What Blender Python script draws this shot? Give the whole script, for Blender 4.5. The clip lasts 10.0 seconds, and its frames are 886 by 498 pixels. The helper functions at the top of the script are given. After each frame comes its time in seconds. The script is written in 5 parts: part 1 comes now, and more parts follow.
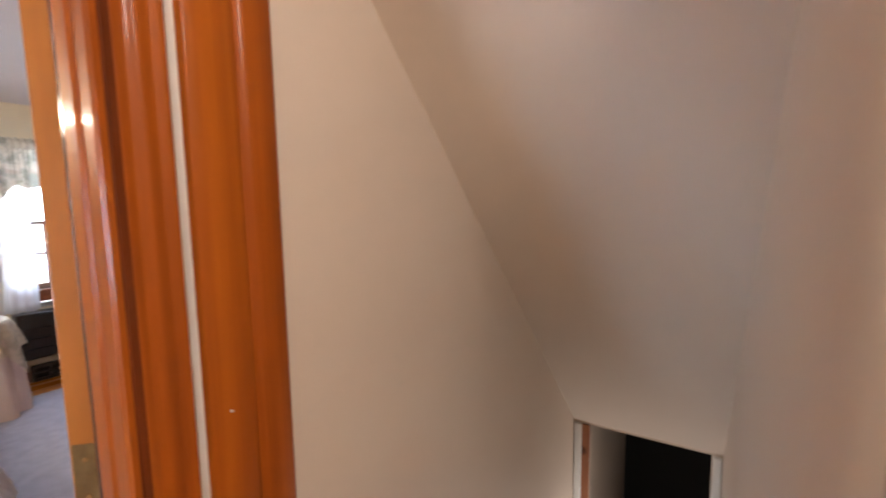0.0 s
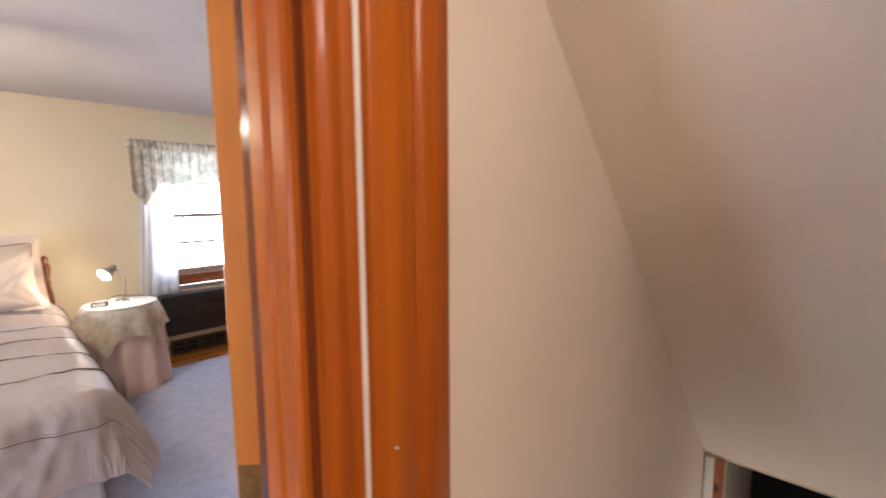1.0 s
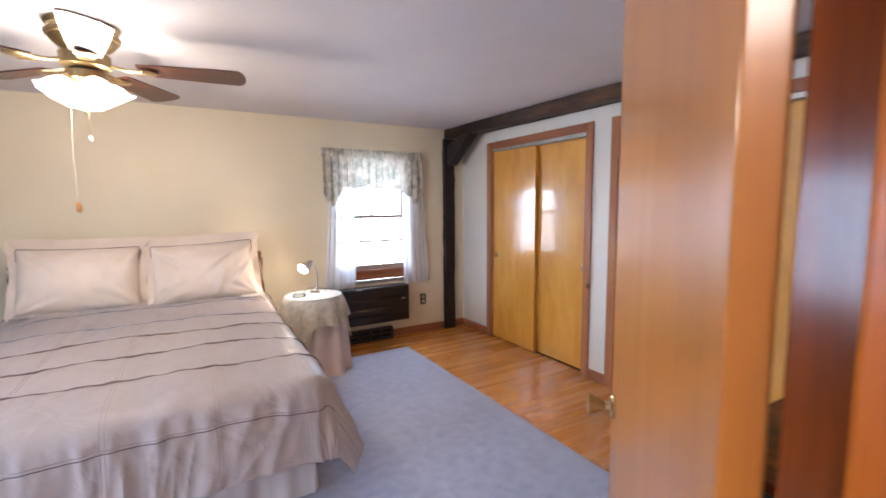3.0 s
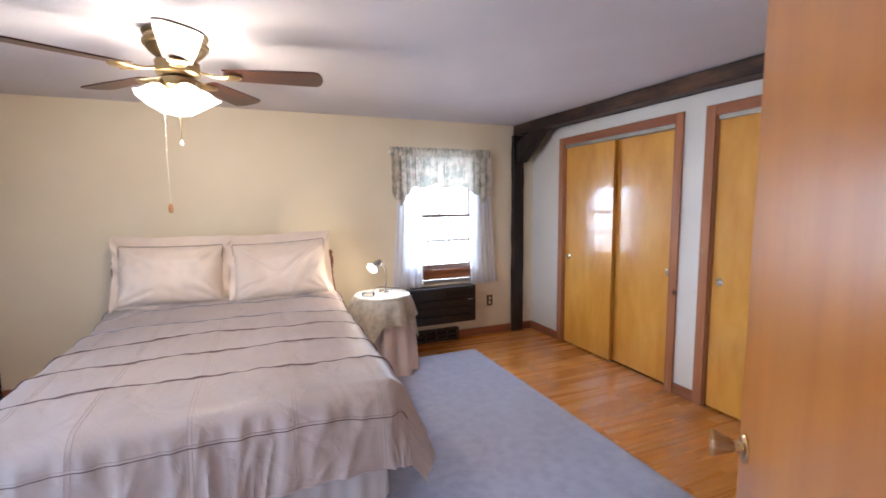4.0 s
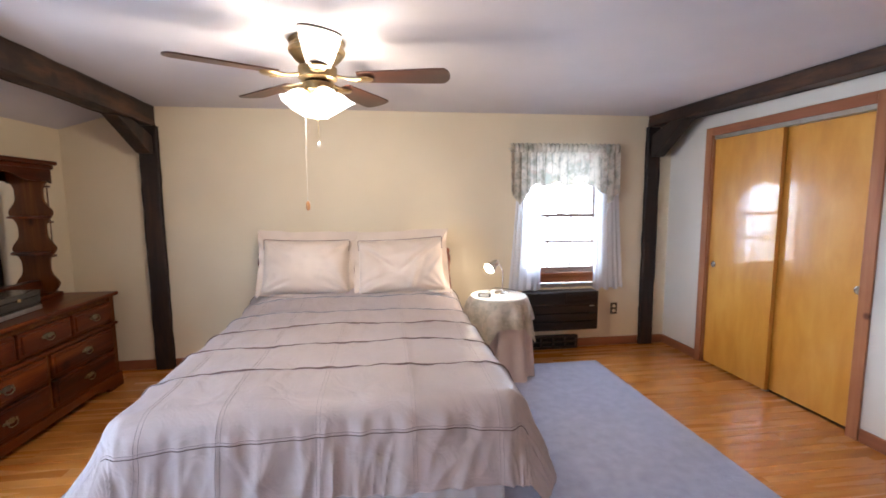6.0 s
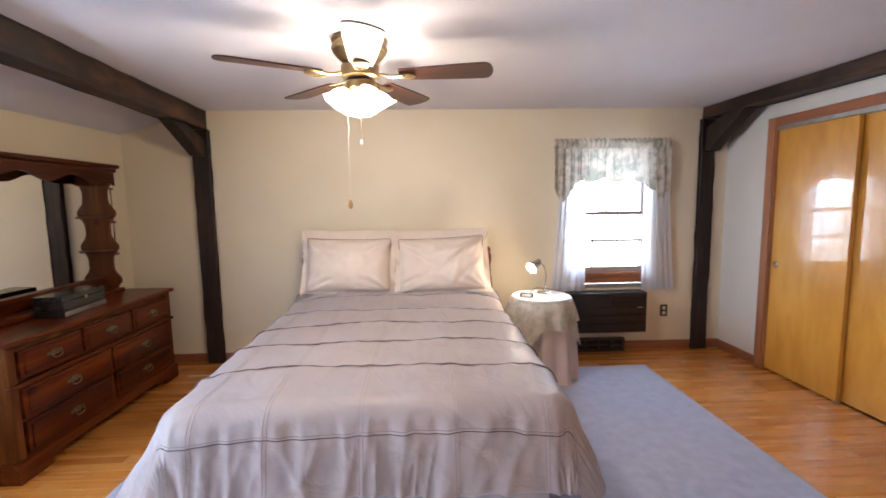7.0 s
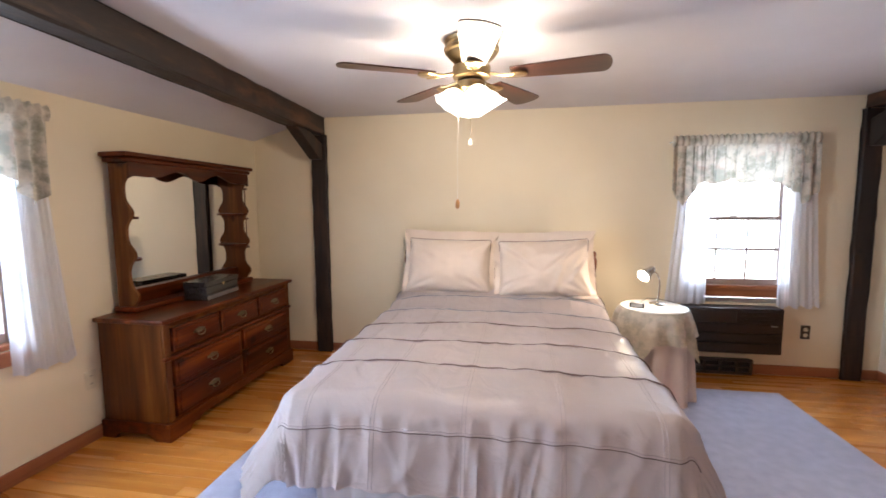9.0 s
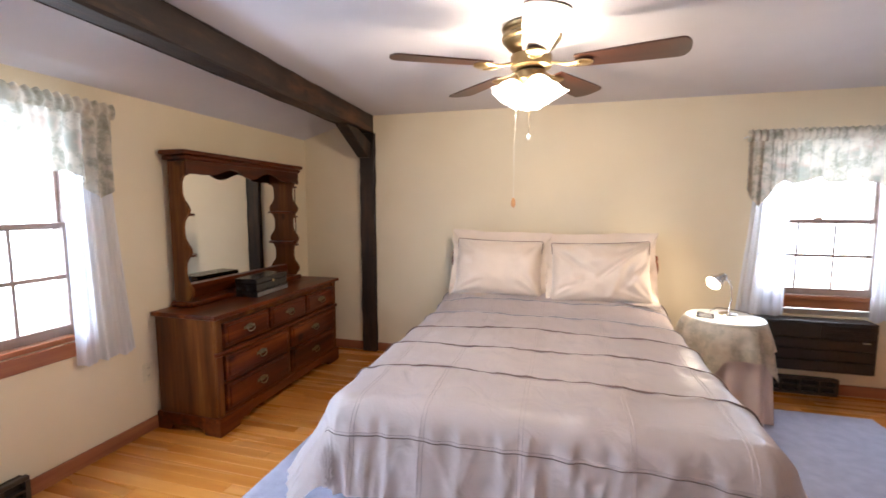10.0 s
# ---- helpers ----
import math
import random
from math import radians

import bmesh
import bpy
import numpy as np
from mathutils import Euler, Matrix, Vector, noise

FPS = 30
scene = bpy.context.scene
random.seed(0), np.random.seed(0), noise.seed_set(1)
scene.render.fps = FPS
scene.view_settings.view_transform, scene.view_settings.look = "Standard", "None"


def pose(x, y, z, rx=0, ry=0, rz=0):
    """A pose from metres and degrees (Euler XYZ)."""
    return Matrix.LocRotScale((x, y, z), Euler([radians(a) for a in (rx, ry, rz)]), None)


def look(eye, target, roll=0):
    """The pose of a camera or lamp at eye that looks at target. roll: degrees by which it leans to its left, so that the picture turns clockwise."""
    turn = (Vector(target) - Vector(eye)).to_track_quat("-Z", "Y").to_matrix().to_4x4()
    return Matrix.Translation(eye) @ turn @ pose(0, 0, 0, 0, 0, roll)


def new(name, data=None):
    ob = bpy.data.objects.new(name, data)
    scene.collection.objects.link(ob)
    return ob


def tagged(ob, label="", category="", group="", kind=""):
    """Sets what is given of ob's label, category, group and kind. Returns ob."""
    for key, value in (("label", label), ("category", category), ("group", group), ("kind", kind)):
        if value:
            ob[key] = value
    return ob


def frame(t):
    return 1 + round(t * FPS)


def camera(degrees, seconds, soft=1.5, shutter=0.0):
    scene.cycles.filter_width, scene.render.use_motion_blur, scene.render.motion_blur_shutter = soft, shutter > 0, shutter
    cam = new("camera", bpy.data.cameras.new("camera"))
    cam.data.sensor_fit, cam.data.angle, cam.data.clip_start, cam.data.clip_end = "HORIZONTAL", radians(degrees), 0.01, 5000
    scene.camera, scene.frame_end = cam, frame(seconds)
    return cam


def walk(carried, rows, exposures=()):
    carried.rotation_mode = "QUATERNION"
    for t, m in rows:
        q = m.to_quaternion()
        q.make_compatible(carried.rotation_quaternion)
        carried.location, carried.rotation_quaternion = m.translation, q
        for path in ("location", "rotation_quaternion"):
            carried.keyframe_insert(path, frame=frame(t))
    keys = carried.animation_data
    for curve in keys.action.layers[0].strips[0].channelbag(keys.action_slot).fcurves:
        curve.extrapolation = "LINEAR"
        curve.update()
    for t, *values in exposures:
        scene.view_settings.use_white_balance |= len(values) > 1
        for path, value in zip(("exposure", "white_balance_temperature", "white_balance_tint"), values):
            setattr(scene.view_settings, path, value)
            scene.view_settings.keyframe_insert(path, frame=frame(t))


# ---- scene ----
cam = camera(91.3, 10.0, soft=1.7, shutter=0.5)
PATH = [
    (0, (0.44, 0.418, 1.45), (2.129, 1.468, 1.236), -0.9),
    (0.5, (0.448, 0.497, 1.464), (2.009, 1.728, 1.245), -0.8),
    (1, (0.44, 0.568, 1.473), (1.89, 1.926, 1.244), -0.4),
    (1.5, (0.404, 0.66, 1.47), (1.726, 2.144, 1.246), -0.0),
    (2, (0.366, 0.746, 1.479), (1.577, 2.322, 1.257), 0.4),
    (2.5, (0.298, 0.826, 1.457), (1.41, 2.474, 1.246), 0.0),
    (4, (0.231, 1.037, 1.474), (0.978, 2.88, 1.259), -0.7),
    (4.5, (0.22, 1.079, 1.478), (0.861, 2.962, 1.261), -0.3),
    (5, (0.199, 1.12, 1.478), (0.7, 3.044, 1.261), -0.2),
    (5.5, (0.2, 1.147, 1.48), (0.562, 3.102, 1.262), -0.2),
    (7, (0.183, 1.216, 1.467), (0.266, 3.202, 1.249), -0.9),
    (7.5, (0.17, 1.224, 1.459), (0.137, 3.212, 1.241), -0.9),
    (8, (0.148, 1.239, 1.451), (0.023, 3.224, 1.241), -0.8),
    (8.5, (0.133, 1.244, 1.452), (-0.106, 3.219, 1.248), -0.5),
    (9, (0.115, 1.245, 1.453), (-0.226, 3.205, 1.253), -0.3),
    (9.5, (0.082, 1.273, 1.443), (-0.344, 3.216, 1.244), -0.1),
    (10, (0.036, 1.349, 1.445), (-0.493, 3.268, 1.246), 0.1),
]
walk(cam, [(t, look(eye, target, roll)) for t, eye, target, roll in PATH], exposures=[(0.0, -0.20, 6100, 11.5), (0.8, -0.05, 6050, 11.5), (1.5, 0.05, 5950, 11.5), (2.1, -0.03, 5820, 11.5), (2.7, -0.07, 5680, 11.5), (4.0, -0.16, 5640, 11.5), (5.5, -0.14, 5700, 11.5), (8.0, -0.12, 5840, 11.5), (10.0, -0.07, 5960, 11.5)])

# ---- world and large lights ----
world = bpy.data.worlds.new("world")
scene.world = world
world.use_nodes = True
wn = world.node_tree
sky = wn.nodes.new("ShaderNodeTexSky")
sky.sky_type, sky.sun_disc = "NISHITA", False
sky.sun_elevation, sky.sun_rotation = radians(48), radians(150)
wn.links.new(sky.outputs[0], wn.nodes["Background"].inputs[0])
wn.nodes["Background"].inputs[1].default_value = 0.12


def lamp(name, kind, m, watts, colour, size=0.1, size_y=None):
    data = bpy.data.lights.new(name, kind)
    data.energy, data.color = watts, colour
    if kind == "AREA":
        data.shape, data.size, data.size_y = "RECTANGLE", size, size_y or size
    else:
        data.shadow_soft_size = size
    ob = new(name, data)
    ob.matrix_world = m
    return ob


FANW, HALLW = 51, 40
DAY, WARM = (0.62, 0.79, 1.0), (1.0, 0.81, 0.58)

# ---- materials ----


def base(name):
    m = bpy.data.materials.new(name)
    m.use_nodes = True
    t = m.node_tree
    return m, t, t.nodes["Principled BSDF"]


def node(t, kind, **props):
    n = t.nodes.new("ShaderNode" + kind)
    for k, v in props.items():
        n.inputs[k.replace("_", " ")].default_value = v
    return n


def ramp(t, src, stops):
    r = t.nodes.new("ShaderNodeValToRGB")
    els = r.color_ramp.elements
    els[0].position, els[0].color = stops[0][0], (*stops[0][1], 1)
    els[1].position, els[1].color = stops[-1][0], (*stops[-1][1], 1)
    for p, c in stops[1:-1]:
        els.new(p).color = (*c, 1)
    t.links.new(src, r.inputs[0])
    return r.outputs[0]


def coords(t, scale=(1, 1, 1), world_space=False):
    mp = node(t, "Mapping", Scale=scale)
    if world_space:
        t.links.new(t.nodes.new("ShaderNodeNewGeometry").outputs["Position"], mp.inputs[0])
        info = t.nodes.new("ShaderNodeObjectInfo")
        off = node(t, "CombineXYZ")
        by = node(t, "MapRange", To_Max=9.0)
        t.links.new(info.outputs["Random"], by.inputs["Value"]), t.links.new(by.outputs[0], off.inputs[2])
        t.links.new(off.outputs[0], mp.inputs["Location"])
    else:
        t.links.new(t.nodes.new("ShaderNodeTexCoord").outputs["Object"], mp.inputs[0])
    return mp.outputs[0]


def bumped(t, bsdf, src, strength, dist=0.01):
    b = node(t, "Bump", Strength=strength, Distance=dist)
    t.links.new(src, b.inputs["Height"])
    t.links.new(b.outputs[0], bsdf.inputs["Normal"])


def tint_random(t, colour, amount):
    """Vary a colour from object to object."""
    info = t.nodes.new("ShaderNodeObjectInfo")
    hsv = node(t, "HueSaturation")
    rng = node(t, "MapRange", To_Min=1 - amount, To_Max=1 + amount)
    t.links.new(info.outputs["Random"], rng.inputs["Value"])
    t.links.new(rng.outputs[0], hsv.inputs["Value"])
    t.links.new(colour, hsv.inputs["Color"])
    return hsv.outputs[0]


def plain(name, a, b, scale=6.0, rough=0.6, metal=0.0, bump=0.1, fine=120.0, coat=0.0, dist=0.002):
    """Paint, plaster, plastic or metal: two tones at a large scale, fine relief."""
    m, t, p = base(name)
    co = coords(t)
    n1 = node(t, "TexNoise", Scale=scale, Detail=4.0)
    n2 = node(t, "TexNoise", Scale=fine, Detail=3.0)
    t.links.new(co, n1.inputs[0]), t.links.new(co, n2.inputs[0])
    t.links.new(ramp(t, n1.outputs[0], [(0.3, a), (0.7, b)]), p.inputs["Base Color"])
    rr = node(t, "MapRange", To_Min=max(rough - 0.08, 0.02), To_Max=min(rough + 0.08, 1))
    t.links.new(n1.outputs[0], rr.inputs["Value"]), t.links.new(rr.outputs[0], p.inputs["Roughness"])
    p.inputs["Metallic"].default_value, p.inputs["Coat Weight"].default_value = metal, coat
    p.inputs["Coat Roughness"].default_value = 0.08
    if bump:
        bumped(t, p, n2.outputs[0], bump, dist)
    return m


def wood(name, dark, mid, light, along="z", grain=18.0, rough=0.3, coat=0.0, bump=0.05, vary=0.0, stretch=0.06, knots=0.0, coat_rough=0.1):
    """Varnished or bare wood with grain along an axis of the object."""
    m, t, p = base(name)
    k = "xyz".index(along)
    s = [1.0, 1.0, 1.0]
    s[k] = stretch
    co = coords(t, tuple(s), vary > 0)
    n0 = node(t, "TexNoise", Scale=grain * 0.35, Detail=3.0, Distortion=0.6)
    n1 = node(t, "TexNoise", Scale=grain, Detail=6.0, Roughness=0.62, Distortion=0.3)
    n2 = node(t, "TexNoise", Scale=grain * 9, Detail=3.0)
    for n in (n0, n1, n2):
        t.links.new(co, n.inputs[0])
    mix = node(t, "Mix")
    mix.data_type = "FLOAT"
    mix.inputs[0].default_value = 0.45
    t.links.new(n1.outputs[0], mix.inputs[2]), t.links.new(n0.outputs[0], mix.inputs[3])
    colour = ramp(t, mix.outputs[0], [(0.34, dark), (0.5, mid), (0.66, light)])
    if knots:
        kc = coords(t, (1, 1, 1))
        v = node(t, "TexVoronoi", Scale=knots)
        t.links.new(kc, v.inputs[0])
        spot = ramp(t, v.outputs["Distance"], [(0.06, (0.3, 0.2, 0.15)), (0.13, (1, 1, 1))])
        mul = t.nodes.new("ShaderNodeMix")
        mul.data_type, mul.blend_type = "RGBA", "MULTIPLY"
        mul.inputs[0].default_value = 1.0
        t.links.new(colour, mul.inputs[6]), t.links.new(spot, mul.inputs[7])
        colour = mul.outputs[2]
    if vary:
        colour = tint_random(t, colour, vary)
    t.links.new(colour, p.inputs["Base Color"])
    rr = node(t, "MapRange", To_Min=max(rough - 0.07, 0.03), To_Max=rough + 0.09)
    t.links.new(n0.outputs[0], rr.inputs["Value"]), t.links.new(rr.outputs[0], p.inputs["Roughness"])
    p.inputs["Coat Weight"].default_value, p.inputs["Coat Roughness"].default_value = coat, coat_rough
    bumped(t, p, n2.outputs[0], bump, 0.002)
    return m


def cloth(name, a, b, scale=5.0, weave=500.0, rough=0.85, sheen=0.2, bump=0.25, wrinkle=0.0, through_light=0.0, clear=0.0):
    m, t, p = base(name)
    co = coords(t)
    n1 = node(t, "TexNoise", Scale=scale, Detail=5.0)
    n2 = node(t, "TexNoise", Scale=weave, Detail=2.0)
    t.links.new(co, n1.inputs[0]), t.links.new(co, n2.inputs[0])
    t.links.new(ramp(t, n1.outputs[0], [(0.3, a), (0.7, b)]), p.inputs["Base Color"])
    p.inputs["Roughness"].default_value, p.inputs["Sheen Weight"].default_value = rough, sheen
    if wrinkle:
        n3 = node(t, "TexNoise", Scale=scale * 2.2, Detail=3.0, Distortion=0.8)
        t.links.new(co, n3.inputs[0])
        b0 = node(t, "Bump", Strength=wrinkle, Distance=0.02)
        b1 = node(t, "Bump", Strength=bump, Distance=0.001)
        t.links.new(n3.outputs[0], b0.inputs["Height"]), t.links.new(n2.outputs[0], b1.inputs["Height"])
        t.links.new(b0.outputs[0], b1.inputs["Normal"]), t.links.new(b1.outputs[0], p.inputs["Normal"])
    else:
        bumped(t, p, n2.outputs[0], bump, 0.001)
    if through_light or clear:
        out = t.nodes["Material Output"]
        tl = t.nodes.new("ShaderNodeBsdfTranslucent")
        tl.inputs[0].default_value = (*b, 1)
        tr = t.nodes.new("ShaderNodeBsdfTransparent")
        m1 = node(t, "MixShader", Fac=through_light)
        m2 = node(t, "MixShader", Fac=clear)
        t.links.new(p.outputs[0], m1.inputs[1]), t.links.new(tl.outputs[0], m1.inputs[2])
        t.links.new(m1.outputs[0], m2.inputs[1]), t.links.new(tr.outputs[0], m2.inputs[2])
        t.links.new(m2.outputs[0], out.inputs[0])
    return m


def glow(name, colour, strength):
    m, t, p = base(name)
    p.inputs["Base Color"].default_value = (*colour, 1)
    p.inputs["Emission Color"].default_value = (*colour, 1)
    p.inputs["Emission Strength"].default_value = strength
    return m


M_WALL = plain("cream_wall_paint", (0.70, 0.60, 0.43), (0.745, 0.645, 0.465), 1.5, 0.62, bump=0.12, fine=180)
M_HALL = plain("beige_hall_paint", (0.70, 0.60, 0.50), (0.75, 0.65, 0.55), 1.5, 0.6, bump=0.12, fine=160)
M_CEIL = plain("white_ceiling_paint", (0.55, 0.515, 0.53), (0.60, 0.565, 0.575), 2.0, 0.75, bump=0.15, fine=140)
M_CLOSETWALL = plain("white_wall_paint", (0.66, 0.61, 0.535), (0.71, 0.66, 0.585), 1.5, 0.6, bump=0.12, fine=180)
M_BEAM = wood("dark_timber", (0.004, 0.002, 0.0015), (0.020, 0.0085, 0.004), (0.11, 0.046, 0.019), "y", 11, 0.55, bump=0.8, knots=3.6, stretch=0.22)
M_POST = wood("dark_timber_upright", (0.004, 0.0018, 0.001), (0.014, 0.006, 0.003), (0.065, 0.027, 0.011), "z", 11, 0.55, bump=0.6, knots=4.2, stretch=0.12)
M_TRIM = wood("reddish_pine_trim", (0.22, 0.075, 0.03), (0.34, 0.125, 0.05), (0.42, 0.18, 0.075), "z", 20, 0.35, coat=0.2, knots=4.5)
M_TRIMY = wood("reddish_pine_trim_y", (0.20, 0.065, 0.025), (0.30, 0.105, 0.045), (0.38, 0.15, 0.06), "y", 20, 0.38, coat=0.2, knots=4.0)
M_TRIMX = wood("reddish_pine_trim_x", (0.20, 0.065, 0.025), (0.30, 0.105, 0.045), (0.38, 0.15, 0.06), "x", 20, 0.38, coat=0.2, knots=4.0)
M_CASING = wood("orange_varnished_casing", (0.20, 0.038, 0.003), (0.34, 0.080, 0.005), (0.47, 0.130, 0.008), "z", 22, 0.40, coat=0.14, coat_rough=0.08, bump=0.03, stretch=0.03)
M_CASING.node_tree.nodes["Principled BSDF"].inputs["Specular IOR Level"].default_value = 0.15
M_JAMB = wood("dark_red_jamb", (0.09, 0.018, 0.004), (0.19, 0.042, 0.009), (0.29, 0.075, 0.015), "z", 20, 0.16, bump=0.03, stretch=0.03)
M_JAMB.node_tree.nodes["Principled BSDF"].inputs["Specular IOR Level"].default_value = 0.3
M_DOOR = wood("orange_birch_door", (0.33, 0.108, 0.016), (0.41, 0.148, 0.024), (0.47, 0.188, 0.036), "z", 9, 0.30, coat=0.4, coat_rough=0.16, bump=0.02, stretch=0.05)
M_BIRCH = wood("golden_birch_panel", (0.50, 0.205, 0.022), (0.60, 0.270, 0.032), (0.68, 0.34, 0.055), "z", 8, 0.34, coat=1.0, coat_rough=0.05, bump=0.012, stretch=0.3)
M_PLANK = wood("maple_floor_strip", (0.40, 0.130, 0.020), (0.51, 0.195, 0.032), (0.59, 0.260, 0.055), "x", 20, 0.26, coat=0.35, coat_rough=0.15, bump=0.03, vary=0.055, stretch=0.05)
M_SUBFLOOR = plain("dark_subfloor", (0.12, 0.06, 0.025), (0.15, 0.08, 0.03), 5, 0.8)
M_RUG = cloth("blue_grey_rug", (0.285, 0.295, 0.40), (0.37, 0.38, 0.49), 15.0, 240, 0.95, 0.4, 0.9, wrinkle=0.15)
M_DRESSER = wood("dark_pine_dresser", (0.018, 0.0028, 0.0005), (0.082, 0.0135, 0.0016), (0.20, 0.044, 0.005), "y", 15, 0.34, coat=0.25, coat_rough=0.10, knots=2.6)
M_DRESSERZ = wood("dark_pine_dresser_upright", (0.042, 0.009, 0.0016), (0.105, 0.030, 0.005), (0.20, 0.074, 0.015), "z", 17, 0.36, coat=0.18, coat_rough=0.15, knots=2.6)
for q in (M_DRESSER, M_DRESSERZ):
    q.node_tree.nodes["Principled BSDF"].inputs["Specular IOR Level"].default_value = 0.15
M_PULL = plain("tarnished_pale_brass", (0.26, 0.23, 0.14), (0.42, 0.38, 0.26), 60, 0.3, 1.0, 0.1)
M_BRASS = plain("antique_brass", (0.58, 0.44, 0.22), (0.72, 0.57, 0.31), 20, 0.26, 1.0, 0.05)
M_BRONZE = plain("antique_bronze", (0.32, 0.22, 0.10), (0.46, 0.34, 0.17), 20, 0.34, 1.0, 0.05)
M_DULLBRASS = plain("tarnished_hinge_brass", (0.26, 0.19, 0.09), (0.38, 0.28, 0.13), 40, 0.42, 1.0, 0.1)
M_STEEL = plain("brushed_nickel", (0.55, 0.53, 0.50), (0.66, 0.64, 0.60), 30, 0.25, 1.0, 0.05)
M_BLADE = wood("walnut_fan_blade", (0.022, 0.007, 0.003), (0.045, 0.013, 0.006), (0.085, 0.024, 0.010), "x", 16, 0.42, coat=0.1)
# near-black base colour that puts the darkness of unlit interiors into the surfaces
M_UNLIT = plain("unlit_interior_black", (0.012, 0.010, 0.009), (0.02, 0.017, 0.015), 5, 0.8)
M_BLACK = plain("black_plastic", (0.010, 0.010, 0.011), (0.018, 0.018, 0.019), 10, 0.35, bump=0.05)
M_VENT = plain("dark_brown_enamel", (0.035, 0.024, 0.018), (0.05, 0.035, 0.026), 10, 0.4)
M_WHITE = plain("white_enamel", (0.74, 0.73, 0.70), (0.80, 0.79, 0.76), 10, 0.35)
M_ALMOND = plain("almond_plastic", (0.62, 0.54, 0.38), (0.68, 0.60, 0.43), 10, 0.35)
M_GREYMET = plain("grey_aluminium", (0.42, 0.42, 0.42), (0.52, 0.52, 0.51), 14, 0.35, 0.9)
M_SKIRT = cloth("pale_bed_skirt", (0.55, 0.53, 0.55), (0.62, 0.60, 0.61), 4, 500, 0.85, 0.2)

# ---- mesh helpers ----


def part(name, bm, material, parent=None, label="", smooth=False, angle=40):
    me = bpy.data.meshes.new(name)
    bmesh.ops.recalc_face_normals(bm, faces=bm.faces)
    if smooth:
        lim = radians(angle)
        for f in bm.faces:
            f.smooth = True
        for e in bm.edges:
            if len(e.link_faces) == 2 and e.calc_face_angle(0) > lim:
                e.smooth = False
    bm.to_mesh(me)
    bm.free()
    me.materials.append(material)
    ob = new(name, me)
    if parent:
        ob.parent = parent
    if label:
        tagged(ob, label)
    return ob


def thing(name, m, label, category, group="", kind=""):
    ob = new(name)
    ob.empty_display_size = 0.05
    ob.matrix_world = m
    return tagged(ob, label, category, group, kind)


def box(bm, x0, x1, y0, y1, z0, z1, bevel=0.0, seg=1):
    b = bmesh.new()
    vs = [b.verts.new((x, y, z)) for x in (x0, x1) for y in (y0, y1) for z in (z0, z1)]
    for f in ((0, 1, 3, 2), (4, 6, 7, 5), (0, 4, 5, 1), (2, 3, 7, 6), (0, 2, 6, 4), (1, 5, 7, 3)):
        b.faces.new([vs[i] for i in f])
    if bevel:
        bmesh.ops.bevel(b, geom=b.edges[:], offset=bevel, segments=seg, affect="EDGES", profile=0.5)
    me = bpy.data.meshes.new("tmp")
    b.to_mesh(me)
    b.free()
    bm.from_mesh(me)
    bpy.data.meshes.remove(me)
    return bm


def B(*a, **k):
    return box(bmesh.new(), *a, **k)


def lathe(bm, profile, seg=24, at=(0, 0, 0), turn=None, wave=0.0, lobes=0, cap=True):
    """Turn a profile of (radius, height) round z; wave and lobes scallop it."""
    turn = turn or Matrix.Identity(3)
    rings = []
    n = len(profile)
    for i, (r, h) in enumerate(profile):
        ring = []
        for k in range(seg):
            a = 2 * math.pi * k / seg
            rr = r * (1 + wave * (i / max(n - 1, 1)) * math.cos(lobes * a)) if lobes else r
            ring.append(bm.verts.new(Vector(at) + turn @ Vector((rr * math.cos(a), rr * math.sin(a), h))))
        rings.append(ring)
    for r0, r1 in zip(rings, rings[1:]):
        for k in range(seg):
            bm.faces.new((r0[k], r0[(k + 1) % seg], r1[(k + 1) % seg], r1[k]))
    if cap:
        bm.faces.new(rings[0][::-1]), bm.faces.new(rings[-1])
    return bm


def tube(bm, pts, r, seg=8):
    """A round rod along points."""
    pts = [Vector(q) for q in pts]
    rings = []
    for i, q in enumerate(pts):
        d = (pts[min(i + 1, len(pts) - 1)] - pts[max(i - 1, 0)]).normalized()
        u = d.orthogonal().normalized() if not rings else (prev - d * prev.dot(d)).normalized()
        prev = u
        w = d.cross(u)
        rr = r[i] if isinstance(r, (list, tuple)) else r
        rings.append([bm.verts.new(q + (u * math.cos(2 * math.pi * k / seg) + w * math.sin(2 * math.pi * k / seg)) * rr) for k in range(seg)])
    for r0, r1 in zip(rings, rings[1:]):
        for k in range(seg):
            bm.faces.new((r0[k], r0[(k + 1) % seg], r1[(k + 1) % seg], r1[k]))
    bm.faces.new(rings[0][::-1]), bm.faces.new(rings[-1])
    return bm


def prism(bm, outline, lo, hi, axis="x"):
    """Extrude a 2D outline along an axis: x takes (y, z), y takes (x, z), z takes (x, y)."""
    def put(a, b, c):
        return {"x": (c, a, b), "y": (a, c, b), "z": (a, b, c)}[axis]
    v0 = [bm.verts.new(put(a, b, lo)) for a, b in outline]
    v1 = [bm.verts.new(put(a, b, hi)) for a, b in outline]
    bm.faces.new(v0), bm.faces.new(v1[::-1])
    n = len(outline)
    for i in range(n):
        bm.faces.new((v0[i], v1[i], v1[(i + 1) % n], v0[(i + 1) % n]))
    return bm


